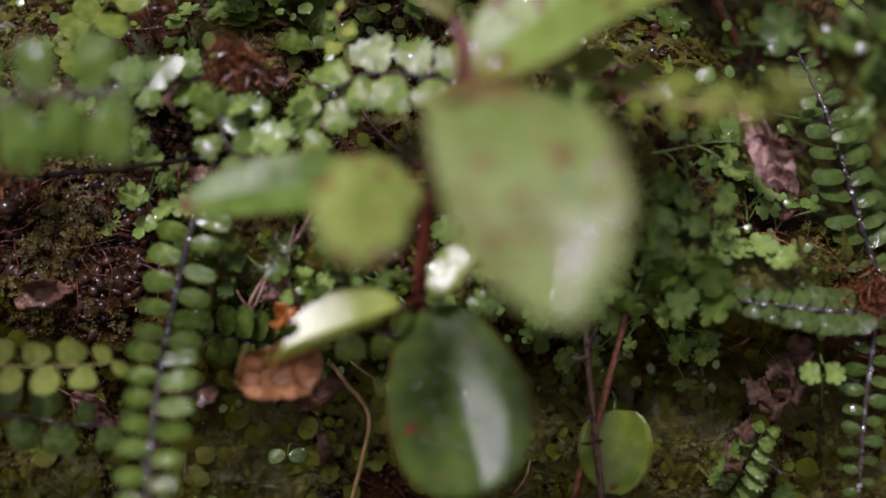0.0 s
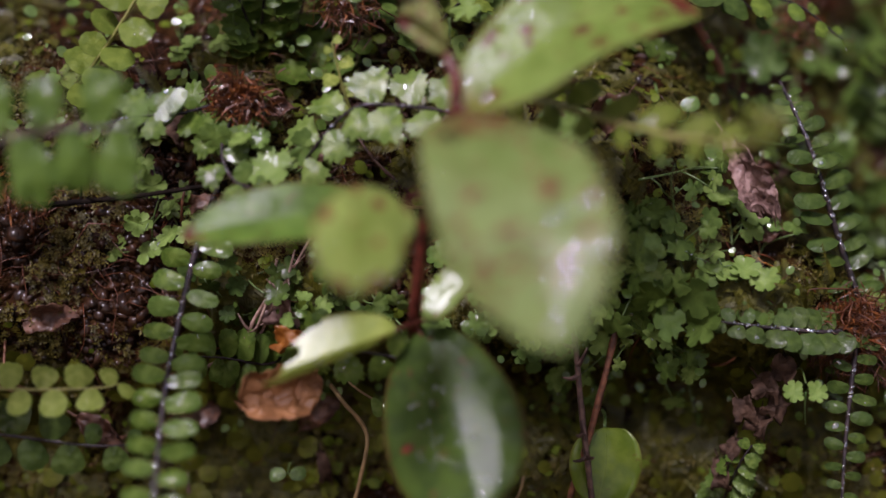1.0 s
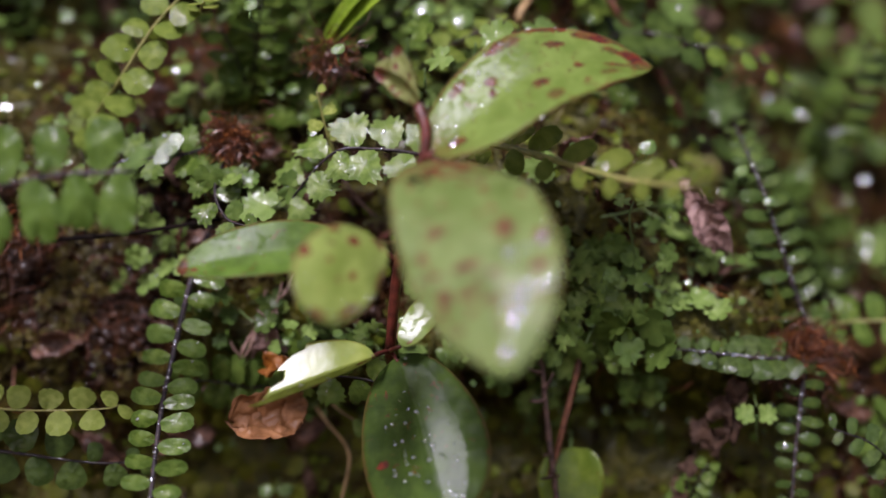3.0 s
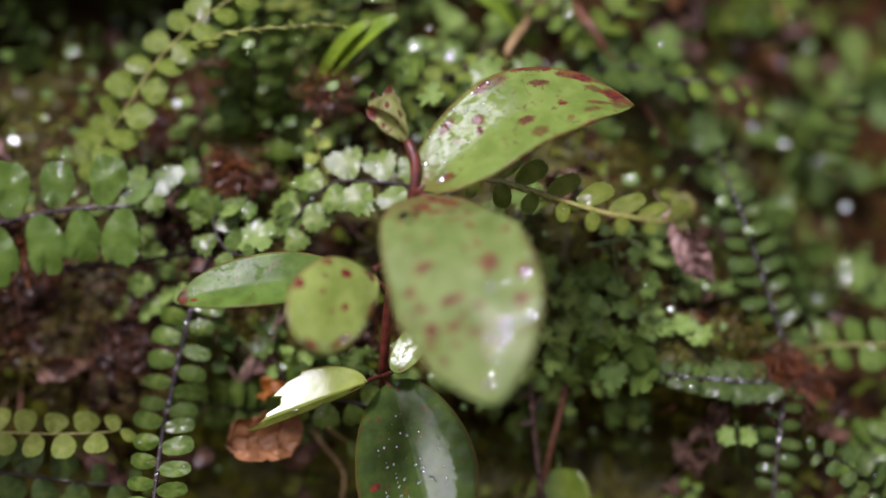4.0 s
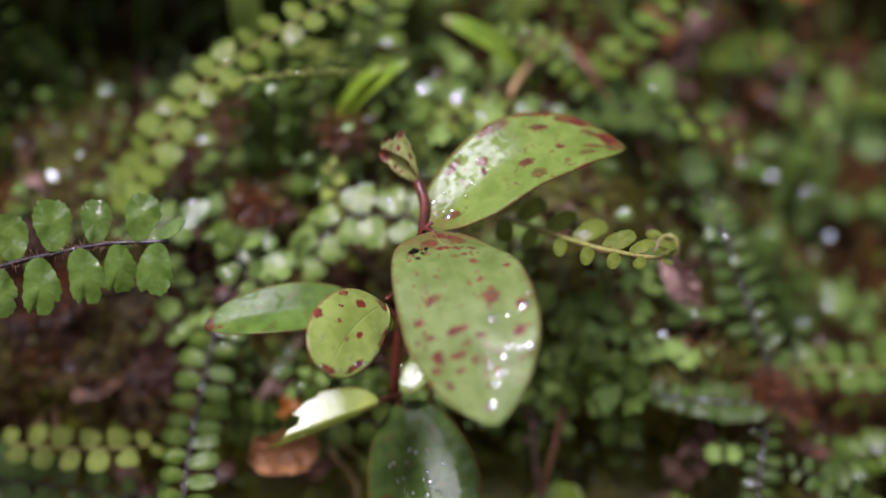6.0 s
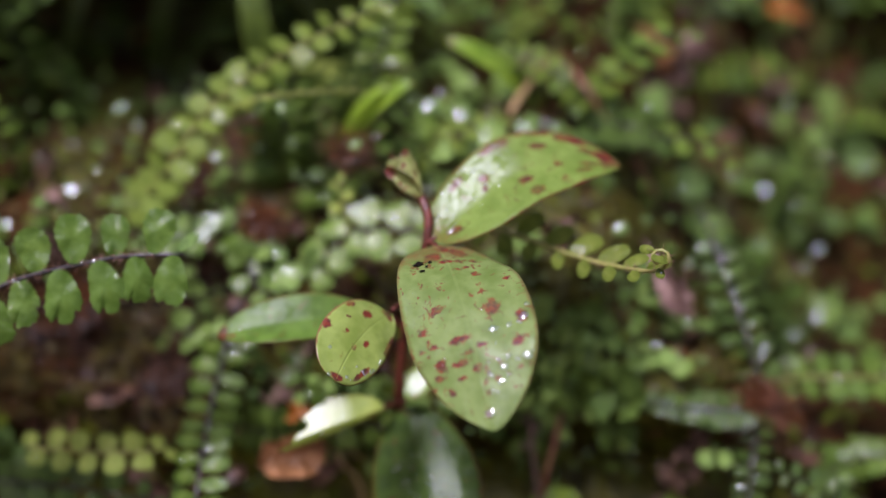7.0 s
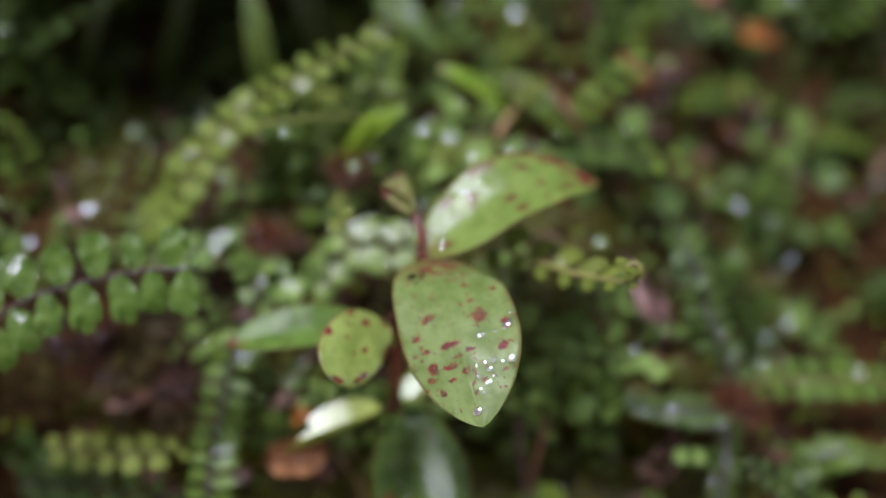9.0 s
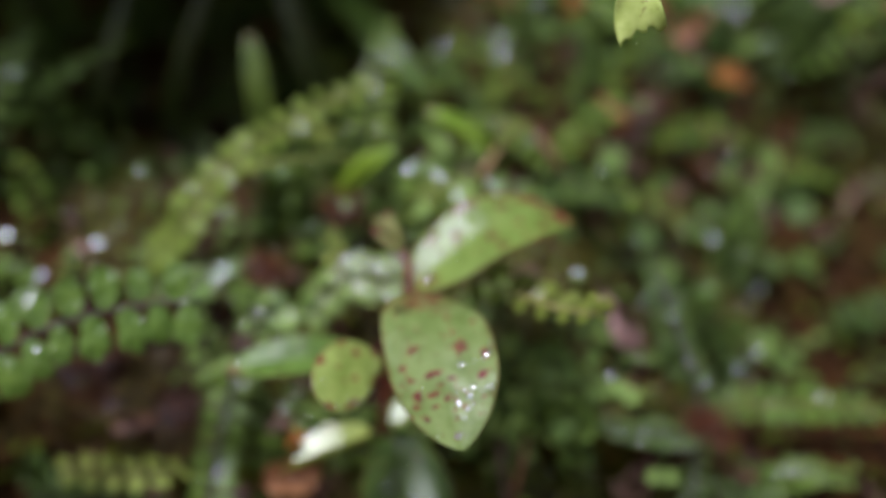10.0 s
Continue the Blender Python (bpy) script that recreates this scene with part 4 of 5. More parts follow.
for k, (x, z, n, size, mat) in enumerate(((0.0587, 0.2258, 4, 0.0125, HERB), (0.0768, 0.2473, 5, 0.0105, HERB_PALE), (0.0755, 0.2334, 5, 0.0085, HERB_PALE), (0.0598, 0.2614, 3, 0.0065, HERB_PALE), (0.0658, 0.2399, 6, 0.0085, HERB), (0.050, 0.2500, 5, 0.008, HERB), (0.088, 0.2400, 5, 0.008, HERB), (0.070, 0.2550, 6, 0.0075, HERB), (0.0875, 0.258, 5, 0.009, HERB), (0.085, 0.2760, 4, 0.010, HERB), (0.048, 0.236, 5, 0.0075, HERB), (0.036, 0.238, 5, 0.007, HERB), (0.028, 0.226, 5, 0.0065, HERB), (0.112, 0.262, 6, 0.009, HERB), (0.095, 0.292, 6, 0.010, HERB), (0.12, 0.285, 6, 0.010, HERB))):
    creeping_herb(x, z, n, size, LAB, mat, seed=100 + k)

twin = thing("creeping_herb", (0.0945, 0.2960, 0.2060), "herb with two small lobed leaves on a thin stalk", "herb", "creeping herbs")
part("stem", tube("stem", ((0.0945, 0.2960, 0.2060), (0.0940, 0.285, 0.2117), (0.0935, 0.278, 0.2100)), 0.0003, 0.0002, GREEN_STALK, 5), twin)
part("stem", tube("stem", ((0.0937, 0.2780, 0.2075), (0.0944, 0.280, 0.2020), (0.0965, 0.2850, 0.1960)), 0.0003, 0.0002, GREEN_STALK, 5), twin)
for hand in (-1, 1):
    part("leaf", herb_leaf(HERB_PALE, False)[1], twin, axes((hand, 0.1, -0.1), (0.1 * hand, -0.8, 0.55), (0.0935 - 0.0002 * hand, 0.2775, 0.2080), 0.62))
pair = thing("creeping_herb", (-0.0415, 0.2960, 0.1790), "tiny seedling with two round pale seed leaves", "herb", "creeping herbs")
part("stem", tube("stem", ((-0.0415, 0.2960, 0.1790), (-0.0415, 0.290, 0.1815), (-0.0415, 0.2850, 0.1805)), 0.0003, 0.0002, GREEN_STALK, 5), pair)
for hand in (-1, 1):
    part("leaf", leaflet("round", WET_LEAF)[0], pair, axes((hand, 0.0, 0.0), (-0.1, -0.82, 0.57), (-0.0415 + 0.0004 * hand, 0.285, 0.1805), 0.46))

big_round = thing("round_leaf", (0.0441, 0.297, 0.1950), "glossy round green leaf low on the bank", "leaf")
me, *_ = blade("blade", (0.0430, 0.283, 0.1955), (0.0430, 0.2790, 0.1860), (0.0405, 0.2760, 0.1755), (1.0, -0.15, 0.1), 0.0094, LEAF_LOW, peak=0.45, blunt=0.47, cup=0.25, wave=0.08, nu=18, nv=10, seed=31)
part("blade", me, big_round)
part("leaf_stalk", tube("leaf_stalk", ((0.0441, 0.297, 0.1950), (0.0436, 0.288, 0.1970), (0.0430, 0.283, 0.1955)), 0.0005, 0.0004, GREEN_STALK, 6), big_round)

WET_SPOTS = [((-0.0001, 0.3140, 0.3161), 0.72), ((0.0108, 0.3140, 0.3134), 0.75), ((0.0500, 0.3350, 0.3151), 0.5), ((-0.0451, 0.2850, 0.3174), 0.4), ((0.0617, 0.3350, 0.3302), 0.45), ((0.0497, 0.3300, 0.3141), 0.4), ((0.0624, 0.2900, 0.2796), 0.5), ((-0.022, 0.2855, 0.3060), 0.4), ((0.091, 0.300, 0.2720), 0.4), ((0.0985, 0.297, 0.2640), 0.35)]
for at, size, way, face, mat in (((-0.0285, 0.272, 0.2252), 0.62, (-0.5, 0, 0.8), (-0.115, -0.81, 0.575), WET_LEAF), ((-0.0190, 0.272, 0.2272), 0.62, (0.7, 0, 0.4), (0.1, -0.7, 0.7), HERB_PALE)):
    x, y, z = at
    low, out = bank_point(x, z - 0.004)
    small_herb = thing("creeping_herb", low, "small jagged light green leaf behind the eaten leaf", "herb", "creeping herbs")
    part("stem", tube("stem", (low, (x, y + 0.008, z - 0.002), at), 0.0004, 0.0003, GREEN_STALK, 5), small_herb)
    part("leaf", herb_leaf(mat, False)[3], small_herb, axes(way, face, at, size))
for at, size, way, face, mat, shape in (((-0.0500, 0.280, 0.2655), 1.25, (0.9, -0.1, -0.1), (-0.15, -0.72, 0.68), HERB_PALE, 0), ((-0.0543, 0.282, 0.271), 0.7, (0.9, -0.3, 0.1), (0.1, -0.45, 0.9), HERB_PALE, 0), ((-0.049, 0.283, 0.2709), 0.6, (0.8, -0.1, 0.1), (-0.115, -0.81, 0.575), WET_LEAF, 1), ((-0.0587, 0.284, 0.2666), 0.9, (0.2, 0, 0.9), (0.25, -0.9, 0.3), HERB, 2), ((-0.0383, 0.284, 0.2647), 1.1, (0.55, 0, 0.75), (0.3, -0.75, 0.5), HERB, 3)):
    low, out = bank_point(at[0], at[2] - 0.004)
    small_herb = thing("creeping_herb", low, "herb with jagged wet leaves below the fern crown", "herb", "creeping herbs")
    part("stem", tube("stem", (low, (at[0], at[1] + 0.006, at[2] - 0.003), at), 0.0004, 0.0003, GREEN_STALK, 5), small_herb)
    part("leaf", herb_leaf(mat, False)[shape], small_herb, axes(way, face, at, size))
pod = thing("creeping_herb", (-0.0215, 0.2960, 0.2040), "thin stalk with one small pale green leaf", "herb", "creeping herbs")
part("stem", tube("stem", ((-0.0290, 0.2960, 0.2075), (-0.0240, 0.285, 0.2060), (-0.0180, 0.2795, 0.2040)), 0.00035, 0.0003, STRAW, 5), pod)
part("leaf", leaflet("oval", HERB_PALE)[1], pod, axes((0.35, -0.1, -0.9), (-0.2, -0.75, 0.6), (-0.0180, 0.2793, 0.2045), 0.55))
for at, size, mat in (((0.0149, 0.295, 0.308), 1.15, HERB_PALE), ((0.0011, 0.290, 0.3011), 0.95, HERB_PALE), ((0.0274, 0.310, 0.3113), 1.1, HERB), ((0.0571, 0.330, 0.3216), 1.2, HERB), ((-0.004, 0.298, 0.309), 0.9, FERN_WET), ((0.022, 0.30, 0.300), 0.9, HERB_PALE)):
    x, y, z = at
    low, out = bank_point(x, z - 0.008)
    tall = thing("creeping_herb", low, "herb leaf on a long stalk above the seedling", "herb", "creeping herbs")
    part("stem", tube("stem", (low, (x, y + 0.004, z - 0.006), (x, y, z)), 0.0005, 0.0003, GREEN_STALK, 5), tall)
    part("leaf", herb_leaf(mat, False)[int(x * 1e4) % 4], tall, axes((0.8, -0.1, 0.5 - 20 * x), (-0.12, -0.78, 0.6), at, size))
for k, (x, y, z, size, mat) in enumerate(((0.154, 0.402, 0.300, 1.25, HERB_PALE), (0.157, 0.392, 0.314, 1.6, FERN_GLARE), (0.132, 0.396, 0.291, 1.75, WET_DULL), (0.0936, 0.3450, 0.2877, 1.7, WET_DULL), (0.084, 0.356, 0.317, 1.6, HERB), (0.100, 0.341, 0.274, 1.35, HERB_PALE), (0.122, 0.350, 0.258, 0.95, WET_LEAF), (0.106, 0.350, 0.257, 1.1, HERB_PALE), (0.139, 0.373, 0.274, 1.3, HERB), (0.1441, 0.3850, 0.2882, 1.15, HERB), (0.1366, 0.3900, 0.3097, 1.1, HERB_PALE), (0.0578, 0.3220, 0.2851, 1.25, HERB), (0.1193, 0.3900, 0.3241, 1.2, HERB), (0.1517, 0.3700, 0.2709, 1.2, HERB), (0.1057, 0.3700, 0.3046, 1.0, HERB), (0.1724, 0.4000, 0.2928, 1.4, WET_DULL), (0.1417, 0.3350, 0.2434, 1.5, HERB), (0.1515, 0.3350, 0.2368, 1.2, HERB), (0.1299, 0.3120, 0.2246, 0.8, HERB_PALE), (0.1340, 0.3450, 0.2470, 1.1, HERB))):
    low, out = bank_point(x, z - 0.006)
    broad = thing("creeping_herb", low, "broad soft green herb leaf on a stalk in the recess", "herb", "broad herb leaves")
    part("stem", tube("stem", (low - out * 0.001, (x, min(y + 0.006, low.y), z - 0.005), (x, y, z)), 0.0006, 0.0004, GREEN_STALK, 5), broad)
    turn = 2.4 * k
    part("leaf", herb_leaf(mat, False)[k % 2], broad, axes((math.cos(turn), -0.1, math.sin(turn) * 0.7), (-0.12 + 0.12 * math.sin(5 * k), -0.72, 0.65), (x, y, z), size) @ Matrix.Translation((-0.004, 0, 0)))
sprig = thing("creeping_herb", (0.0640, 0.296, 0.242), "herb with two small lobed leaves on a long thin stalk", "herb", "creeping herbs")
part("stem", tube("stem", ((0.0640, 0.296, 0.242), (0.0590, 0.284, 0.252), (0.0570, 0.282, 0.262), (0.0580, 0.2825, 0.2660)), 0.0003, 0.0002, GREEN_STALK, 5), sprig)
for hand in (-1, 1):
    part("leaf", herb_leaf(HERB_PALE, False)[3], sprig, axes((hand, 0.1, 0.15), (0.1 * hand, -0.75, 0.65), (0.0580 + 0.0003 * hand, 0.2823, 0.2660), 0.55))
rng = random.Random(21)
# extra wet leaves, scattered to add glints of light
for k in range(30):
    x, z = rng.uniform(-0.12, 0.20), rng.uniform(0.285, 0.42)
    at, out = bank_point(x, z)
    WET_SPOTS.append((tuple(at + out * rng.uniform(0.010, 0.020)), rng.uniform(0.25, 0.5)))
for at, size in WET_SPOTS:
    x, y, z = at
    low, out = bank_point(x, z - 0.006)
    shiny = thing("creeping_herb", low, "round wet leaf that mirrors the sky", "herb", "wet leaves on the bank")
    part("stem", tube("stem", (low, (x, y + 0.004, z - 0.004), (x, y + 0.0008, z)), 0.0004, 0.0003, GREEN_STALK, 5), shiny)
    part("leaf", leaflet("round", WET_LEAF)[0], shiny, axes((0.9, -0.1, 0.15), (-0.115 + rng.gauss(0, 0.05), -0.81, 0.575 + rng.gauss(0, 0.05)), (x - 0.5 * size * 0.01, y, z), size))
hanging = thing("hanging_sprig", (0.1000, 0.4250, 0.4050), "thin arching stalk with one pale toothed leaf", "herb")
part("stem", tube("stem", ((0.1000, 0.4300, 0.4000), (0.0950, 0.3600, 0.4250), (0.0850, 0.2700, 0.4000), (0.0677, 0.203, 0.3800)), 0.0009, 0.0005, GREEN_STALK, 6, 24), hanging)
me, *_ = blade("leaf", (0.0677, 0.203, 0.3800), (0.0695, 0.1985, 0.3690), (0.0722, 0.2, 0.3575), (0.98, -0.1, 0.1), 0.0070, STAR, peak=0.6, blunt=0.45, cup=0.2, wave=0.3, bitten=0.32, nu=22, nv=12, seed=61)
part("leaf", me, hanging)

# ---------------------------------------------------------------- dead leaves, twigs and roots


def dead_leaf(base, mid, tip, side, half, label, material=DEAD, seed=1, cup=0.4, wave=0.25, bitten=0.0, peak=0.45, twist=0.6, crumple=0.5, fine=26):
    root = thing("dead_leaf", base, label, "dead leaf", "dead leaves")
    me, *_ = blade("blade", base, mid, tip, side, half, material, peak=peak, blunt=0.6, cup=cup, fold=0.1, wave=wave, twist=twist, bitten=bitten, nu=fine, nv=fine * 5 // 9, seed=seed)
    for vert in me.vertices:
        q = vert.co * (1.3 / half) + Vector((seed * 3.7, 0, 0))
        vert.co += noise.noise_vector(q) * half * crumple * 0.55 + noise.noise_vector(q * 2.7) * half * crumple * 0.25 + noise.noise_vector(q * 6.5) * half * crumple * 0.09
    part("blade", me, root)
    a = Vector(base)
    way = (a - Vector(mid)).normalized()
    part("leaf_stalk", tube("leaf_stalk", (a - way * half * 0.3, a + way * half * 0.5 + Vector((0, 0.0004, 0)), a + way * half + Vector((0, 0.0012, -0.0004))), half * 0.09, half * 0.06, material, 5, 5), root)
    return root


dead_leaf((-0.0310, 0.2745, 0.2140), (-0.0405, 0.2690, 0.2090), (-0.0510, 0.2670, 0.2085), (-0.3, -0.45, -0.85), 0.0070, "curled tan dead leaf under the eaten green leaf", DEAD, 1, cup=0.7, wave=0.3, twist=0.5, bitten=0.03, crumple=0.45, fine=54)
dead_leaf((-0.0420, 0.2790, 0.2185), (-0.0390, 0.2760, 0.2205), (-0.0345, 0.2770, 0.2215), (0, -0.6, -0.7), 0.0030, "crumpled orange-brown scrap of dead leaf", DEAD_ORANGE, 2, cup=0.8, wave=0.5)
dead_leaf((0.0725, 0.2970, 0.2725), (0.0800, 0.2925, 0.2605), (0.0885, 0.2935, 0.2470), (0.7, -0.3, 0.6), 0.0040, "wrinkled dusky pink dead leaf", DEAD_PINK, 3, cup=0.5, wave=0.7, peak=0.55, bitten=0.12, crumple=0.55, fine=60)
dead_leaf((0.0805, 0.3000, 0.2375), (0.0860, 0.2980, 0.2360), (0.0920, 0.3000, 0.2345), (0.1, -0.6, 0.75), 0.0026, "small orange dead leaf", DEAD_ORANGE, 4, cup=0.3)
dead_leaf((0.1040, 0.4000, 0.3450), (0.1085, 0.3960, 0.3405), (0.1140, 0.3990, 0.3370), (0.5, -0.4, 0.7), 0.0056, "pale pinkish dead leaf lying high on the bank", DEAD_PINK, 91, cup=0.2, wave=0.3, crumple=0.4)
dead_leaf((0.1285, 0.3990, 0.3320), (0.1325, 0.3960, 0.3292), (0.1370, 0.3990, 0.3265), (0.5, -0.4, 0.7), 0.0044, "orange-brown dead leaf lying high on the bank", DEAD, 92, cup=0.2, wave=0.3, crumple=0.4)
for k, (x, z, dx, dz, w) in enumerate(((0.0905, 0.2140, -0.002, -0.007, 0.0034), (0.0835, 0.2085, 0.004, -0.006, 0.0032), (0.0900, 0.2030, -0.004, -0.006, 0.0034), (0.0785, 0.2025, 0.004, -0.007, 0.0030), (0.0855, 0.1985, -0.004, -0.006, 0.0034), (0.0790, 0.1915, -0.005, -0.006, 0.0026), (0.0745, 0.1850, 0.001, -0.010, 0.0026))):
    dead_leaf((x, 0.2880, z), (x + dx * 0.5, 0.2835, z + dz * 0.5), (x + dx, 0.2860, z + dz), (0.8, -0.5, 0.2), w, "shrivelled grey-brown dead leaflet of an old fern frond", DEAD_DUSK, 50 + k, cup=0.35, wave=0.5, twist=1.2, bitten=0.25)
dead_leaf((-0.0440, 0.2900, 0.2330), (-0.0425, 0.2850, 0.2280), (-0.0370, 0.2860, 0.2240), (0.5, -0.5, 0.6), 0.0045, "torn pinkish scrap of dead leaf", DEAD_PINK, 8, cup=0.5, wave=0.5)
rng = random.Random(77)
for k in range(90):
    x, z = rng.uniform(-0.19, 0.27), rng.choice((rng.uniform(0.15, 0.27), rng.uniform(0.27, 0.46), rng.uniform(0.27, 0.46)))
    at, out = bank_point(x, z)
    a = rng.uniform(0, 6.28)
    way = Vector((math.cos(a), 0.2, math.sin(a)))
    ln = rng.uniform(0.004, 0.010)
    at = at + out * 0.003
    mat = rng.choice((DEAD_DARK, DEAD_DUSK, DEAD_DARK, DEAD, DEAD_PINK, DEAD_ORANGE if k % 4 == 0 else DEAD_DUSK) if z > 0.28 else (DEAD_DARK, DEAD_DARK, DEAD_DUSK))
    dead_leaf(at - way * ln, at + out * rng.uniform(0.001, 0.004), at + way * ln * 0.8, out.cross(way), ln * rng.uniform(0.3, 0.5), "brown dead leaf caught on the mossy bank", mat, 200 + k, cup=rng.uniform(0.2, 0.9), wave=0.7, twist=rng.uniform(-1.5, 1.5))

for k in range(34):
    x, z = rng.uniform(0.06, 0.25), rng.uniform(0.295, 0.44)
    at, out = bank_point(x, z)
    a = rng.uniform(0, 6.28)
    way = Vector((math.cos(a), 0.1, math.sin(a)))
    ln = rng.uniform(0.006, 0.013)
    at = at + out * rng.uniform(0.005, 0.011)
    dead_leaf(at - way * ln, at + out * rng.uniform(0.001, 0.004), at + way * ln * 0.8, out.cross(way), ln * rng.uniform(0.3, 0.5), "withered brown leaf lying on the growth of the bank", rng.choice((DEAD_DUSK, DEAD_PINK, DEAD_DARK, DEAD_DUSK, DEAD)), 900 + k, cup=rng.uniform(0.2, 0.7), wave=0.6, twist=rng.uniform(-1.5, 1.5))


def twig(points, r0, r1, label, material=BARK, seed=1, spurs=0):
    rng = random.Random(seed)
    root = thing("twig", points[0], label, "twig", "twigs")
    part("wood", tube("wood", points, r0, r1, material, 7, 26, 0.16, seed), root)
    run = spline(points, 30)
    for _ in range(spurs):
        k = rng.randrange(4, 27)
        out = Vector((rng.gauss(0, 1), -abs(rng.gauss(0, 0.8)), rng.gauss(0, 0.7))).normalized()
        part("side_shoot", tube("side_shoot", (run[k], run[k] + out * 0.0025, run[k] + out * 0.005 + Vector((0, 0, 0.001))), r1 * 0.9, r1 * 0.3, material, 5, 6), root)


twig(((0.0330, 0.292, 0.226), (0.0345, 0.284, 0.2189), (0.0365, 0.280, 0.2000), (0.0394, 0.276, 0.178), (0.041, 0.276, 0.160)), 0.0007, 0.0009, "thin grey-brown twig hanging down the bank", BARK, 1, 9)
twig(((0.0465, 0.290, 0.228), (0.0449, 0.285, 0.2202), (0.0395, 0.281, 0.1970), (0.034, 0.28, 0.176), (0.031, 0.282, 0.155)), 0.0009, 0.0009, "thin red-brown twig hanging down the bank", BARK_RED, 2)
twig(((-0.0636, 0.288, 0.2090), (-0.0531, 0.285, 0.2164), (-0.0488, 0.285, 0.2246), (-0.0437, 0.285, 0.2321), (-0.0387, 0.288, 0.2392)), 0.0004, 0.0006, "thin pale brown twig lying on the bank", BARK_PALE, 3, 1)
twig(((-0.0540, 0.290, 0.212), (-0.0470, 0.284, 0.2250), (-0.0430, 0.286, 0.2400)), 0.0005, 0.0004, "thin grey twig lying on the bank", BARK_PALE, 4, 3)
twig(((-0.0500, 0.290, 0.2140), (-0.0440, 0.285, 0.2280), (-0.0345, 0.287, 0.2450)), 0.0004, 0.0003, "thin pale brown twig lying on the bank", BARK_PALE, 9, 4)
twig(((-0.0470, 0.289, 0.2230), (-0.0410, 0.284, 0.2330), (-0.0385, 0.287, 0.2420)), 0.0004, 0.0003, "thin pale brown twig lying on the bank", BARK_PALE, 10, 2)
twig(((-0.0300, 0.290, 0.2040), (-0.0258, 0.283, 0.2015), (-0.0200, 0.282, 0.1937), (-0.0212, 0.280, 0.1830), (-0.0250, 0.280, 0.168)), 0.0006, 0.0005, "pale straw-coloured dry stalk", STRAW, 5)
twig(((0.0500, 0.338, 0.3280), (0.0550, 0.330, 0.3210), (0.0671, 0.329, 0.3047), (0.0770, 0.330, 0.2889), (0.0810, 0.334, 0.2790)), 0.0016, 0.0012, "red-brown stalk leaning against the bank", BARK_RED, 6)
twig(((0.0411, 0.3450, 0.3317), (0.0291, 0.3180, 0.3177), (0.0277, 0.3170, 0.3132), (0.0262, 0.3200, 0.3087)), 0.0014, 0.0012, "pale dry stalk leaning on the bank", STRAW, 7)
twig(((-0.1100, 0.291, 0.252), (-0.0800, 0.284, 0.2560), (-0.0560, 0.290, 0.2590)), 0.0008, 0.0006, "dark wet root lying across the bank", DARK_ROOT, 8, 2)
for k in range(34):
    x, z = rng.uniform(-0.18, 0.25), rng.uniform(0.15, 0.44)
    at, out = bank_point(x, z)
    a = rng.uniform(0, 3.14)
    way = Vector((math.cos(a), 0, math.sin(a)))
    ln = rng.uniform(0.008, 0.028)
    q, o2 = bank_point(x + way.x * ln, z + way.z * ln)
    mid, o3 = bank_point(x + way.x * ln / 2, z + way.z * ln / 2)
    twig((at + out * 0.001, mid + o3 * rng.uniform(0.004, 0.009), q + o2 * 0.001), rng.uniform(0.0003, 0.0008), 0.0003, "bit of dry twig on the bank", rng.choice((BARK, BARK_RED, STRAW)), 300 + k)


def root_clump(center, count, size, label, seed, broad=0.0003):
    """The crown of a fern: a matted knot of narrow rusty scales, with root fibres that stray from it."""
    rng = random.Random(seed)
    c = Vector(center)
    top = thing("root_clump", c, label, "roots", "fern crowns")
    v, f = [], []
    for _ in range(count):
        foot = c + Vector((rng.gauss(0, 0.34), rng.uniform(-0.25, 0.5), rng.gauss(0, 0.28))) * size
        way = Vector((rng.gauss(0, 0.8), -abs(rng.gauss(0, 0.5)), rng.gauss(-0.3, 0.8))).normalized()
        ln = size * rng.uniform(0.18, 0.55)
        wide = way.cross(Vector((rng.gauss(0, 1), rng.gauss(0, 1), rng.gauss(0, 1)))).normalized() * rng.uniform(0.35, 1.0) * broad
        lift = way.cross(wide).normalized() * ln * rng.uniform(-0.25, 0.25)
        b = len(v)
        v += [foot - wide * 0.5, foot + wide * 0.5, foot + way * ln * 0.5 + wide + lift, foot + way * ln * 0.5 - wide + lift, foot + way * ln + lift * 0.4]
        f += [(b, b + 1, b + 2, b + 3), (b + 3, b + 2, b + 4)]
    part("scale_mat", mesh_of("scale_mat", v, f, SCALE), top, label="matted rusty scales")
    v, f = [], []
    for _ in range(count // 5):
        foot = c + Vector((rng.gauss(0, 0.3), rng.uniform(-0.1, 0.6), rng.gauss(0, 0.3))) * size
        way = Vector((rng.gauss(0, 1), -abs(rng.gauss(0, 0.6)), rng.gauss(-0.5, 0.8))).normalized()
        ln = size * rng.uniform(0.35, 0.95)
        kink = Vector((rng.gauss(0, 1), rng.gauss(0, 1), rng.gauss(0, 1))) * ln * 0.3
        tv, tf = tube_data(spline((foot, foot + way * ln * 0.5 + kink, foot + way * ln + kink * 0.4), 6), rng.uniform(0.00015, 0.00035), 0.0001, 4)
        f += [tuple(i + len(v) for i in face) for face in tf]
        v += tv
    part("fibre_mat", mesh_of("fibre_mat", v, f, ROOT), top, label="thin wandering root fibres")


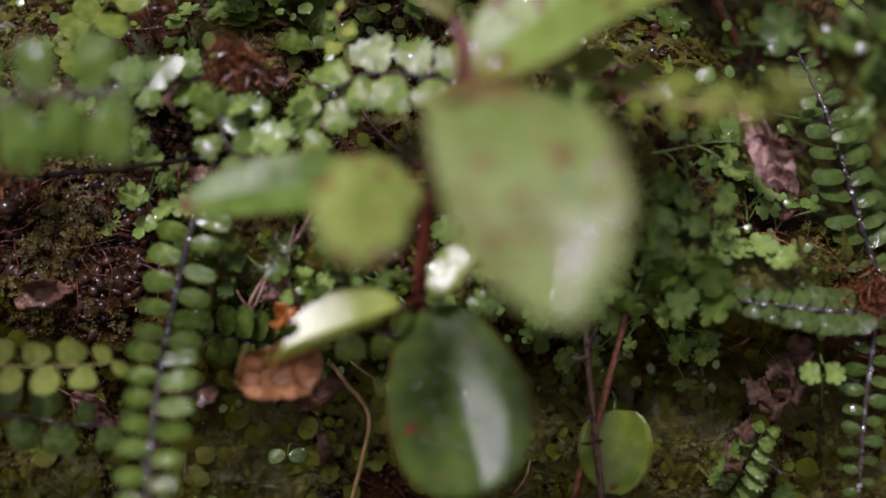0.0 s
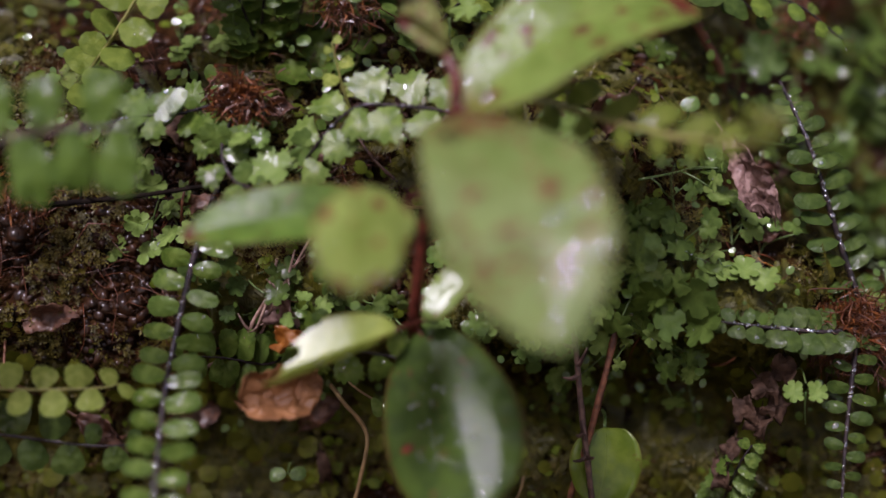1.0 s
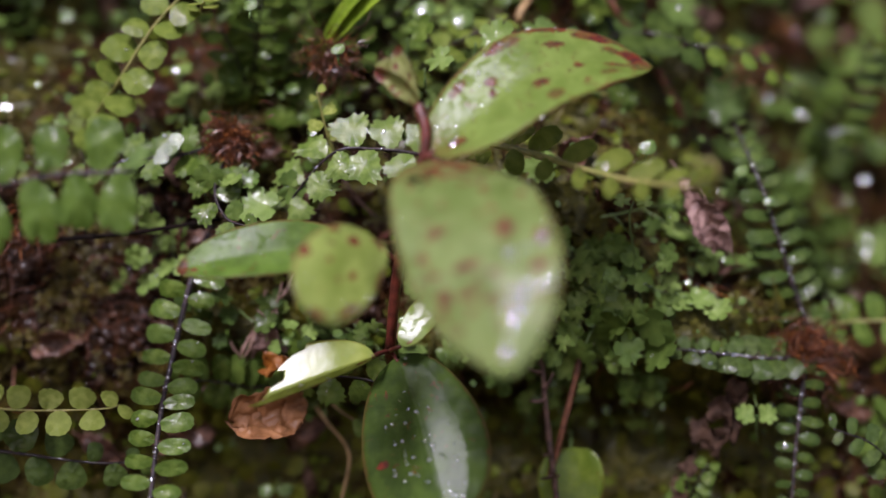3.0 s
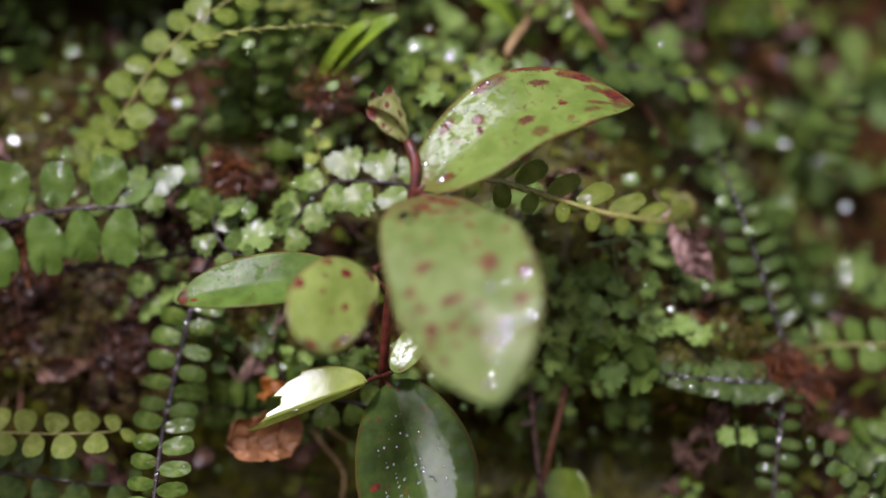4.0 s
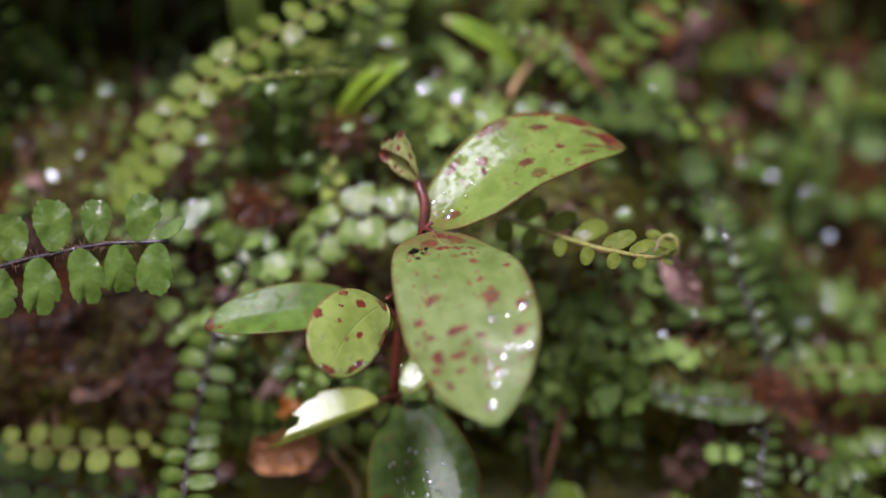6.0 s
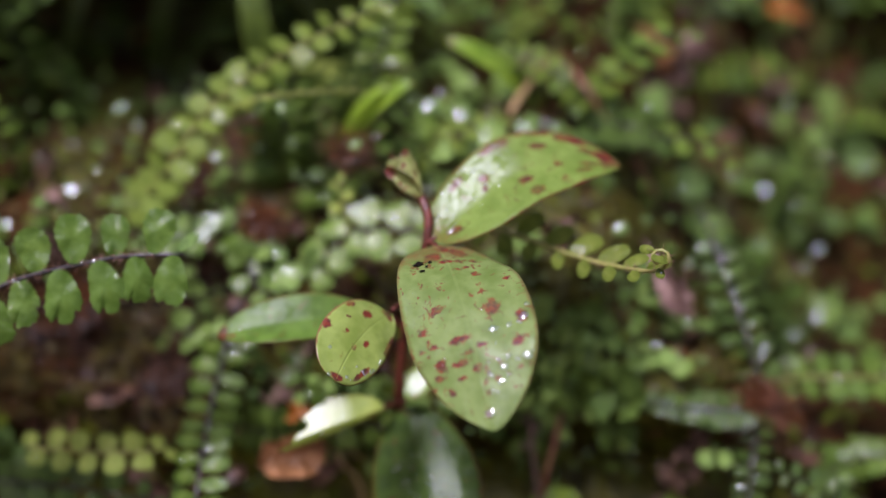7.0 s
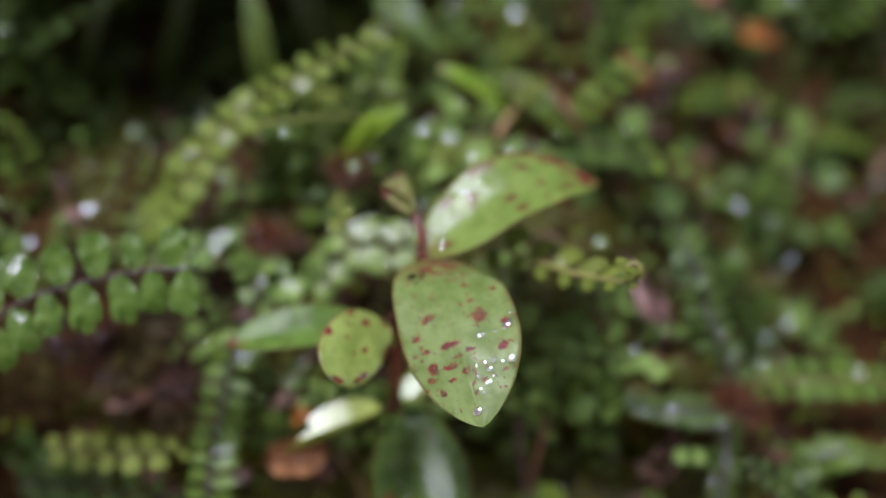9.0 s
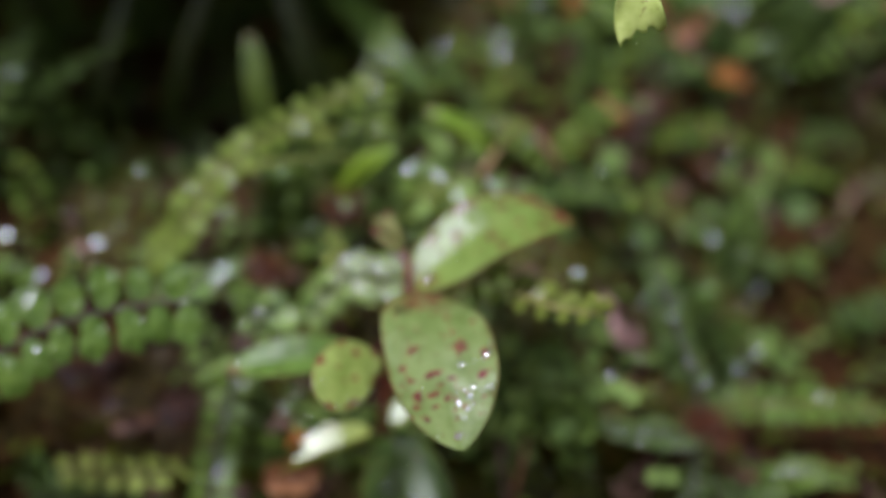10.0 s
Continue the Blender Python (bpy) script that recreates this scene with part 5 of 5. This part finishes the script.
root_clump((0.1085, 0.290, 0.2200), 2200, 0.0130, "rusty brown tuft of fern roots and scales", 1)
root_clump((-0.0531, 0.293, 0.2800), 900, 0.0092, "rusty brown tuft of fern roots and scales", 2, broad=0.00045)
root_clump((-0.0250, 0.300, 0.3040), 260, 0.011, "rusty brown tuft of fern roots and scales", 3)
root_clump((-0.1080, 0.287, 0.2560), 200, 0.010, "rusty brown tuft of fern roots and scales", 4)
root_clump((0.1020, 0.335, 0.3000), 200, 0.012, "rusty brown tuft of fern roots and scales", 5)
root_clump((0.0420, 0.345, 0.3300), 200, 0.012, "rusty brown tuft of fern roots and scales", 6)

rng = random.Random(41)
for k in range(16):
    x, z = rng.uniform(-0.07, 0.21), rng.uniform(0.285, 0.375)
    at, out = bank_point(x, z)
    root_clump(at + out * rng.uniform(0.004, 0.011), 150, rng.uniform(0.010, 0.016), "rusty brown tuft of old fern scales and roots", 60 + k)

# ---------------------------------------------------------------- the rest of the growth on the bank
rng = random.Random(5)
FILL = "fern frond among the growth on the bank"
for k in range(150):
    x, z = rng.uniform(-0.21, 0.29), rng.uniform(0.15, 0.50)
    if k > 119:
        x, z = rng.uniform(0.04, 0.30), rng.uniform(0.30, 0.46)
    if x < 0.03 and z > 0.39:
        x += 0.22
    if -0.20 < x < -0.068 and 0.20 < z < 0.268:
        x -= 0.13
    if -0.115 < x < 0.12 and z < 0.285 and rng.random() < 0.75:
        continue
    if rng.random() < 0.15:
        continue
    at, out = bank_point(x, z)
    a = rng.uniform(-0.5, 3.6)
    way = Vector((math.cos(a), -0.1, math.sin(a) * 0.8))
    ln = rng.uniform(0.025, 0.055)
    p1 = at + out * ln * 0.30 + way * ln * 0.25
    p2 = at + out * ln * 0.42 + way * ln * 0.65
    p3 = at + out * ln * 0.40 + way * ln + Vector((0, 0, -0.12 * ln))
    kind = rng.choice(("oblong", "round", "oblong", "toothed"))
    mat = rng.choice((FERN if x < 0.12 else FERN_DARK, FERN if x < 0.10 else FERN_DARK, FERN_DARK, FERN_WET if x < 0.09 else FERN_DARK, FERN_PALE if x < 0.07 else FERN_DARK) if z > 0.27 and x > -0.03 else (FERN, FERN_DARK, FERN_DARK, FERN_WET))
    if not sparse(x, z, k):
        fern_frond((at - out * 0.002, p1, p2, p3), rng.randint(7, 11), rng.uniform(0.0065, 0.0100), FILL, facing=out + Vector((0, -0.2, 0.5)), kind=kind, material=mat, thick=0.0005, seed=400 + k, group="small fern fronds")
# deep green fronds fill the hollow in place of deeper shade
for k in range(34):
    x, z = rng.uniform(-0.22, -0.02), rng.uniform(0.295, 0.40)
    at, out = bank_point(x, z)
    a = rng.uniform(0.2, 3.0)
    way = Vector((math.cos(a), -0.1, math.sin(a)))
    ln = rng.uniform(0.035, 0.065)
    fern_frond((at - out * 0.002, at + out * ln * 0.3 + way * ln * 0.3, at + out * ln * 0.4 + way * ln * 0.7, at + out * ln * 0.42 + way * ln), rng.randint(8, 12), rng.uniform(0.008, 0.0115), "deep green fern frond put in to darken the hollow", facing=out + Vector((0, -0.2, 0.5)), kind=rng.choice(("oblong", "oval")), material=FERN_DARK, thick=0.0005, seed=560 + k, group="fern fronds in the hollow")
FAR = {}
for k in range(330):
    x, z = rng.uniform(-0.20, 0.28), rng.uniform(0.15, 0.48)
    if k > 249:
        x, z = rng.uniform(0.02, 0.30), rng.uniform(0.285, 0.47)
    if x < 0.03 and z > 0.39:
        x += 0.22
    if -0.135 < x < -0.068 and 0.206 < z < 0.266:
        continue
    if z < 0.215 and rng.random() < 0.5:
        continue
    if 0.24 < z < 0.36 and rng.random() < 0.28:
        continue
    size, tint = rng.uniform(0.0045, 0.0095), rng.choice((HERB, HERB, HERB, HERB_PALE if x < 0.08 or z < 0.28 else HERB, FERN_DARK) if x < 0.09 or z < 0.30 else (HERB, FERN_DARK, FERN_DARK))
    bag = FAR.setdefault(tint.name, [[], [], tint]) if z > 0.315 else None
    leaves, reach, spread = rng.randint(3, 6), rng.uniform(0.004, 0.010), rng.uniform(0.006, 0.014)
    if not sparse(x, z, k):
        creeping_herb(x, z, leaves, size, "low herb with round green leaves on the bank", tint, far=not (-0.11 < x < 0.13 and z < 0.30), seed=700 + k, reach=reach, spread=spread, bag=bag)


for k in range(16):
    x, z = rng.uniform(0.03, 0.24), rng.uniform(0.352, 0.405)
    creeping_herb(x, z, rng.randint(3, 5), rng.uniform(0.008, 0.013), "herb with light green leaves high on the bank", rng.choice((HERB_PALE, HERB, HERB_PALE)), far=True, seed=1400 + k, reach=rng.uniform(0.010, 0.020))
for k in range(14):
    x, z = rng.uniform(0.06, 0.22), rng.uniform(0.385, 0.425)
    creeping_herb(x, z, rng.randint(3, 5), rng.uniform(0.011, 0.016), "herb with light green leaves high on the bank", HERB_PALE, far=True, seed=1450 + k, reach=rng.uniform(0.014, 0.024))
for k in range(16):
    x, z = rng.uniform(0.02, 0.24), rng.uniform(0.350, 0.405)
    at, out = bank_point(x, z)
    a = rng.uniform(0, 6.28)
    way = Vector((math.cos(a), 0.1, math.sin(a)))
    ln = rng.uniform(0.008, 0.016)
    at = at + out * rng.uniform(0.012, 0.020)
    dead_leaf(at - way * ln, at + out * 0.003, at + way * ln * 0.8, out.cross(way), ln * rng.uniform(0.35, 0.5), "pale brown dead leaf caught high on the bank", rng.choice((DEAD, DEAD_PINK, DEAD, DEAD_ORANGE)), 1500 + k, cup=0.4, wave=0.5, twist=rng.uniform(-1.2, 1.2))
for k in range(26):
    x, z = rng.uniform(-0.060, 0.035), rng.uniform(0.286, 0.345)
    creeping_herb(x, z, rng.randint(3, 6), rng.uniform(0.006, 0.010), "low wet herb with light green leaves on the bank", rng.choice((HERB_PALE, HERB, HERB_PALE, FERN_WET)), far=True, seed=1200 + k, reach=rng.uniform(0.006, 0.016))
for k in range(9):
    x, z = rng.uniform(-0.055, 0.03), rng.uniform(0.288, 0.34)
    at, out = bank_point(x, z)
    a = rng.uniform(0.3, 2.8)
    way = Vector((math.cos(a), -0.1, math.sin(a)))
    ln = rng.uniform(0.025, 0.04)
    fern_frond((at - out * 0.002, at + out * ln * 0.3 + way * ln * 0.3, at + out * ln * 0.4 + way * ln * 0.7, at + out * ln * 0.42 + way * ln), rng.randint(6, 9), rng.uniform(0.007, 0.010), "light green fern frond on the bank above the seedling", facing=out + Vector((0, -0.2, 0.5)), kind=rng.choice(("toothed", "oblong")), material=rng.choice((FERN_WET, FERN_MID, FERN_WET)), thick=0.0005, seed=1300 + k, group="small fern fronds")

for k in range(55):
    x, z = rng.uniform(0.035, 0.30), rng.uniform(0.292, 0.45)
    at, out = bank_point(x, z)
    a = rng.uniform(-0.4, 3.4)
    way = Vector((math.cos(a), -0.1, math.sin(a) * 0.7))
    ln = rng.uniform(0.028, 0.052)
    if not sparse(x, z, k):
        fern_frond((at - out * 0.002, at + out * ln * 0.32 + way * ln * 0.28, at + out * ln * 0.46 + way * ln * 0.68, at + out * ln * 0.44 + way * ln + Vector((0, 0, -0.1 * ln))), rng.randint(6, 9), rng.uniform(0.0080, 0.0120), "green fern frond high on the mossy bank", facing=out + Vector((0, -0.2, 0.6)), kind=rng.choice(("round", "oblong", "toothed")), material=rng.choice((FERN, FERN_DARK, FERN_WET, FERN_DARK)), thick=0.0005, seed=2100 + k, group="small fern fronds")

for verts, faces, tint in FAR.values():
    tagged(new("low_herbs", mesh_of("low_herbs", verts, faces, tint)), "low green herbs growing high on the bank", "herbs", kind="stuff")


def scatter(name, count, piece, material, label, category, seed, window, keep):
    """One mesh of many small loose pieces on the bank."""
    rng = random.Random(seed)
    verts, faces = [], []
    made = 0
    while made < count:
        x, z = rng.uniform(*window[0]), rng.uniform(*window[1])
        if not keep(x, z, rng):
            continue
        at, out = bank_point(x, z)
        v, f = piece(rng)
        spin = Vector((rng.gauss(0, 1), rng.gauss(0, 1), rng.gauss(0, 1)))
        m = axes(spin.cross(out), out + spin * 0.22, at)
        faces += [tuple(i + len(verts) for i in face) for face in f]
        verts += [m @ Vector(q) for q in v]
        made += 1
    ob = new(name, mesh_of(name, verts, faces, material))
    return tagged(ob, label, category, kind="stuff")


def moss_shoot(rng):
    v, f = [], []
    tall = rng.uniform(0.0020, 0.0068)
    bend = (rng.gauss(0, 0.3), rng.gauss(0, 0.3))
    for k in range(11):
        h = tall * (k + 1) / 11
        a = k * 2.4 + rng.uniform(-0.3, 0.3)
        r = rng.uniform(0.0008, 0.0016) * (1.1 - 0.5 * k / 11)
        cx, cy = bend[0] * h, bend[1] * h
        dx, dy = math.cos(a), math.sin(a)
        w = r * 0.2
        b = len(v)
        v += [(cx - dy * w * 0.4, cy + dx * w * 0.4, h), (cx + dx * r * 0.5 - dy * w, cy + dy * r * 0.5 + dx * w, h + r * 0.4), (cx + dx * r, cy + dy * r, h + r * 0.35), (cx + dx * r * 0.5 + dy * w, cy + dy * r * 0.5 - dx * w, h + r * 0.4)]
        f.append((b, b + 1, b + 2, b + 3))
    return v, f


def feather(rng):
    """A lying, feathered shoot of moss, with short side branches of tiny scales."""
    v, f = [], []
    ln = rng.uniform(0.004, 0.011)
    sag = rng.gauss(0, 0.25)
    for k in range(15):
        s = (k + 1) / 15
        x, y, h = ln * s, sag * ln * s * s, 0.0010 + ln * 0.45 * s * (1.15 - s)
        for hand in (-1, 1):
            r = ln * 0.26 * (1.15 - s) * rng.uniform(0.6, 1.2) + 0.0003
            w = 0.00013 + r * 0.10
            b = len(v)
            tip = (x + r * 0.7, y + hand * r, h + rng.uniform(-0.2, 0.3) * r)
            v += [(x - w, y, h), (x + r * 0.35 - w, y + hand * r * 0.5, h + r * 0.15), tip, (x + r * 0.35 + w, y + hand * r * 0.5, h + r * 0.1), (x + w, y, h)]
            f.append((b, b + 1, b + 2, b + 3, b + 4))
    return v, f


def tiny_leaf(rng):
    r = rng.uniform(0.0008, 0.0024)
    n = 9
    t = rng.uniform(-0.3, 0.3)
    lift = rng.uniform(0.0005, 0.004)
    v = [(0, 0, lift + r * 0.12)] + [(r * math.cos(6.2832 * k / n) * rng.uniform(0.7, 1.15), r * math.sin(6.2832 * k / n) * 0.85, lift + t * r * math.cos(6.2832 * k / n)) for k in range(n)]
    return v, [(0, 1 + k, 1 + (k + 1) % n) for k in range(n)]


def crumb(rng):
    r = rng.uniform(0.0003, 0.0011) * rng.choice((0.5, 0.8, 1.0, 1.8))
    g = (1 + 5**0.5) / 2
    v = [(-1, g, 0), (1, g, 0), (-1, -g, 0), (1, -g, 0), (0, -1, g), (0, 1, g), (0, -1, -g), (0, 1, -g), (g, 0, -1), (g, 0, 1), (-g, 0, -1), (-g, 0, 1)]
    f = [(0, 11, 5), (0, 5, 1), (0, 1, 7), (0, 7, 10), (0, 10, 11), (1, 5, 9), (5, 11, 4), (11, 10, 2), (10, 7, 6), (7, 1, 8), (3, 9, 4), (3, 4, 2), (3, 2, 6), (3, 6, 8), (3, 8, 9), (4, 9, 5), (2, 4, 11), (6, 2, 10), (8, 6, 7), (9, 8, 1)]
    sx, sy, sz = rng.uniform(0.5, 1.5), rng.uniform(0.4, 1.0), rng.uniform(0.25, 0.6)
    return [(a * r * sx * rng.uniform(0.35, 1.2), b * r * sy * rng.uniform(0.35, 1.2), c * r * sz * rng.uniform(0.35, 1.2)) for a, b, c in v], f


def mossy(x, z, rng):
    p = noise.noise(Vector((x * 34, 3.1, z * 34))) + 0.35 * noise.noise(Vector((x * 110, 1.1, z * 110)))
    if -0.115 < x < -0.068 and 0.212 < z < 0.262:
        p -= 0.12
    return p + (0.22 if z < 0.22 else 0.0) > rng.uniform(-0.1, 0.15)


def bare(x, z, rng):
    return not mossy(x, z, rng)


LEAFY = foliage("tiny_leaf_green", (0.07104, 0.092, 0.009166), (0.1571, 0.185, 0.02037), (0.09, 0.155, 0.02))
VIEW = ((-0.20, 0.28), (0.15, 0.46))
NEAR = ((-0.135, 0.15), (0.155, 0.31))
scatter("moss", 8500, moss_shoot, MOSS, "olive green moss tufts covering the bank", "moss", 1, NEAR, mossy)
scatter("moss", 2600, moss_shoot, MOSS, "olive green moss tufts covering the bank", "moss", 2, VIEW, mossy)
scatter("feather_moss", 5200, feather, FEATHER, "feathery olive moss hanging on the wet bank", "moss", 9, ((-0.13, 0.14), (0.155, 0.232)), lambda x, z, r: noise.noise(Vector((x * 42, 7.7, z * 42))) > r.uniform(-0.15, 0.25) and not (x < -0.066 and z > 0.2))
scatter("feather_moss", 1500, feather, FEATHER, "feathery olive-yellow moss hanging on the wet bank", "moss", 10, ((-0.135, 0.14), (0.225, 0.315)), lambda x, z, r: noise.noise(Vector((x * 42, 2.7, z * 42))) > r.uniform(0.0, 0.3) and not (x < -0.066 and z < 0.258))
scatter("feather_moss", 1200, feather, FEATHER, "feathery olive-yellow moss hanging on the wet bank", "moss", 11, ((-0.20, 0.28), (0.29, 0.46)), lambda x, z, r: noise.noise(Vector((x * 30, 2.7, z * 30))) > r.uniform(0.0, 0.3))
scatter("tiny_leaves", 800, tiny_leaf, LEAFY, "tiny round green leaves of ground plants", "leaves", 3, NEAR, lambda x, z, r: (mossy(x, z, r) or r.random() < 0.15) and not (x < -0.068 and 0.206 < z < 0.266 and r.random() < 0.85))
scatter("tiny_leaves", 1500, tiny_leaf, LEAFY, "tiny round green leaves of ground plants", "leaves", 4, VIEW, lambda x, z, r: not (-0.135 < x < -0.068 and 0.206 < z < 0.266))


LOWLEAF = foliage("low_leaf_olive", (0.054, 0.062, 0.00776), (0.1242, 0.125, 0.01552), (0.0918, 0.098, 0.01164), coat=0.1)


def wet_leaves(count, window, seed, size=1.0):
    """Many small wet leaves, tilted to flash the sun at the camera, as one mesh."""
    rng = random.Random(seed)
    verts, faces = [], []
    for _ in range(count):
        at, out = bank_point(rng.uniform(*window[0]), rng.uniform(*window[1]))
        face = Vector((-0.10 + rng.gauss(0, 0.15), -0.81, 0.58 + rng.gauss(0, 0.13)))
        r, n = rng.uniform(0.0006, 0.0018) * size, 9
        m = axes((rng.gauss(0, 1), 0.1, rng.gauss(0, 1)), face, at + out * rng.uniform(0.004, 0.014))
        b = len(verts)
        verts += [m @ Vector((0, 0, r * 0.08))] + [m @ Vector((r * math.cos(6.2832 * k / n) * rng.uniform(0.8, 1.15), r * 0.8 * math.sin(6.2832 * k / n), 0)) for k in range(n)]
        faces += [(b, b + 1 + k, b + 1 + (k + 1) % n) for k in range(n)]
    tagged(new("wet_leaves", mesh_of("wet_leaves", verts, faces, WET_LEAF)), "tiny wet leaves glinting on the bank", "leaves", kind="stuff")


# leaf discs added for glints; the largest brighten the bank's upper right
wet_leaves(420, ((-0.13, 0.22), (0.285, 0.43)), 31)
wet_leaves(200, ((0.03, 0.26), (0.345, 0.41)), 33, 2.2)
wet_leaves(260, ((-0.066, 0.16), (0.19, 0.29)), 32)
wet_leaves(160, ((-0.18, -0.03), (0.26, 0.34)), 34, 1.4)


def low_leaf(rng):
    r = rng.uniform(0.0014, 0.0034)
    n = 11
    t, lift = rng.uniform(-0.4, 0.4), rng.uniform(0.001, 0.005)
    v = [(0, 0, lift + r * 0.1)] + [(r * math.cos(6.2832 * k / n) * rng.uniform(0.85, 1.1), r * math.sin(6.2832 * k / n) * 0.9, lift + t * r * math.cos(6.2832 * k / n)) for k in range(n)]
    return v, [(0, 1 + k, 1 + (k + 1) % n) for k in range(n)]


scatter("low_leaves", 420, low_leaf, LOWLEAF, "dull olive leaves of small plants on the shaded lower bank", "leaves", 12, ((-0.12, 0.13), (0.15, 0.212)), lambda x, z, r: True)


def rootlet(rng):
    ln = rng.uniform(0.003, 0.011)
    side = rng.gauss(0, 0.35) * ln
    pts = (Vector((-ln, 0, -0.0006)), Vector((-ln * 0.3, side, rng.uniform(0.0005, 0.003))), Vector((ln * 0.4, side * 0.4, rng.uniform(0.0005, 0.0035))), Vector((ln, rng.gauss(0, 0.3) * ln, rng.uniform(-0.001, 0.004))))
    return tube_data(spline(pts, 7), rng.uniform(0.00012, 0.00032), 0.00008, 4)


scatter("rootlets", 520, rootlet, ROOT, "fine rusty brown rootlets lying on the soil", "roots", 7, NEAR, lambda x, z, r: bare(x, z, r) or r.random() < 0.2)
scatter("rootlets", 350, rootlet, ROOT, "fine rusty brown rootlets lying on the soil", "roots", 8, VIEW, lambda x, z, r: True)
scatter("soil_crumbs", 5200, crumb, CRUMB, "crumbs of wet brown soil and grit", "soil", 5, NEAR, bare)
scatter("soil_crumbs", 1500, crumb, CRUMB, "crumbs of wet brown soil and grit", "soil", 6, ((-0.118, -0.066), (0.205, 0.264)), lambda x, z, r: True)

# ---------------------------------------------------------------- water


def drop_data(at, out, r, squash=0.42, stretch=(1.0, 1.0)):
    m = axes(out.orthogonal(), out, at) @ Matrix.Diagonal((*stretch, 1, 1))
    v, f = [Vector((0, 0, r * squash))], []
    rings, n = 4, 10
    for i in range(1, rings + 1):
        a = i / rings * 1.75
        for k in range(n):
            v.append(Vector((r * math.sin(a) * math.cos(6.2832 * k / n), r * math.sin(a) * math.sin(6.2832 * k / n), r * squash * math.cos(a))))
    f += [(0, 1 + k, 1 + (k + 1) % n) for k in range(n)]
    for i in range(rings - 1):
        for k in range(n):
            a, b = 1 + i * n + k, 1 + i * n + (k + 1) % n
            f.append((a, a + n, b + n, b))
    f.append(tuple(1 + (rings - 1) * n + k for k in range(n))[::-1])
    return [m @ q for q in v], f


def drops(label, spots):
    rng = random.Random(len(spots))
    verts, faces = [], []
    for at, out, r in spots:
        v, f = drop_data(at, out, r, rng.uniform(0.3, 0.5), (rng.uniform(0.75, 1.45), rng.uniform(0.75, 1.15)))
        faces += [tuple(i + len(verts) for i in face) for face in f]
        verts += v
    ob = new("water_drops", mesh_of("water_drops", verts, faces, WATER))
    tagged(ob, label, "water", kind="stuff")


def on_leaf(key, u, v):
    upper, nu, nv = HERO[key]
    i, j = min(nu - 1, max(1, round(u * nu))), min(nv - 1, max(1, round((v * 0.5 + 0.5) * nv)))
    row = nv + 1
    p = upper[i * row + j]
    out = (upper[(i + 1) * row + j] - upper[(i - 1) * row + j]).cross(upper[i * row + j + 1] - upper[i * row + j - 1]).normalized()
    if out.dot(Vector((0, -0.6, 0.8))) < 0:
        out = -out
    return p, out


rng = random.Random(9)
for key, count, (u0, u1), (v0, v1), big in (("main", 16, (0.46, 0.86), (0.15, 0.95), 0.0008), ("main", 10, (0.1, 0.9), (-0.8, 0.8), 0.0006), ("top", 40, (0.05, 0.5), (-0.9, 0.2), 0.0008), ("small", 9, (0.75, 0.97), (-0.95, 0.6), 0.0011), ("small", 5, (0.4, 0.7), (-0.97, -0.85), 0.0011), ("dark", 70, (0.15, 0.95), (-0.6, 0.6), 0.0007), ("left", 8, (0.3, 0.95), (-0.5, 0.5), 0.0006), ("bitten", 4, (0.4, 0.9), (0.4, 0.9), 0.0009)):
    spots = []
    for _ in range(count):
        p, out = on_leaf(key, rng.uniform(u0, u1), rng.uniform(v0, v1))
        spots.append((p, out, big * rng.uniform(0.45, 1.0) ** 2))
    drops("clear water drops lying on a seedling leaf", spots)
wet_places = ((0.49, 0.36, 0.0012), (0.48, 0.86, 0.0012), (0.51, 0.74, 0.0010), (0.44, 0.88, 0.0008), (0.72, 0.20, 0.0011), (0.715, 0.42, 0.0013), (0.69, 0.84, 0.0014), (0.68, 0.66, 0.0009), (0.66, 0.50, 0.0009), (0.655, 0.32, 0.0008))
drops("clear water drops and small puddles on the spotted leaf", [(*on_leaf("main", u, v), r) for u, v, r in wet_places])
p, out = on_leaf("main", 0.9, -0.10)
drops("single large water drop near the leaf tip", [(p, out, 0.0012)])
p, out = on_leaf("top", 0.1, 0.2)
drops("single large water drop at the leaf base", [(p, out, 0.0013)])
spots = []
leaves = [ob for ob in scene.objects if ob.parent and ob.name.split(".")[0] in ("leaflet", "leaf") and ob.parent.name.split(".")[0] != "seedling"]
for ob in rng.sample(leaves, 900):
    m = ob.parent.matrix_basis @ ob.matrix_basis
    q = Vector((rng.uniform(0.003, 0.008), rng.uniform(-0.002, 0.002), 0.0003))
    spots.append((m @ q, (m.to_3x3() @ Vector((0, 0, 1))).normalized(), rng.uniform(0.0002, 0.0009) * rng.choice((0.6, 1.0, 1.0))))
for at, r in (((-0.0008, 0.3135, 0.3163), 0.0018), ((0.0101, 0.3135, 0.3136), 0.0018), ((0.004, 0.31, 0.322), 0.0012), ((0.072, 0.305, 0.3178), 0.0012)):
    spots.append((Vector(at), Vector((-0.1, -0.7, 0.7)).normalized(), r))
spots += BEADS
drops("small water drops on the ferns and herbs", spots)
v, f = [], []
for k in range(7):
    p, out = on_leaf("main", 0.165 + rng.uniform(-0.03, 0.02), -0.42 + rng.uniform(-0.16, 0.14))
    cv, cf = crumb(rng)
    f += [tuple(i + len(v) for i in face) for face in cf]
    v += [p + out * 0.0002 + Vector(q) * 0.55 for q in cv]
tagged(new("dirt_speck", mesh_of("dirt_speck", v, f, DARK_ROOT, False)), "crumbs of black dirt on the spotted leaf", "dirt")
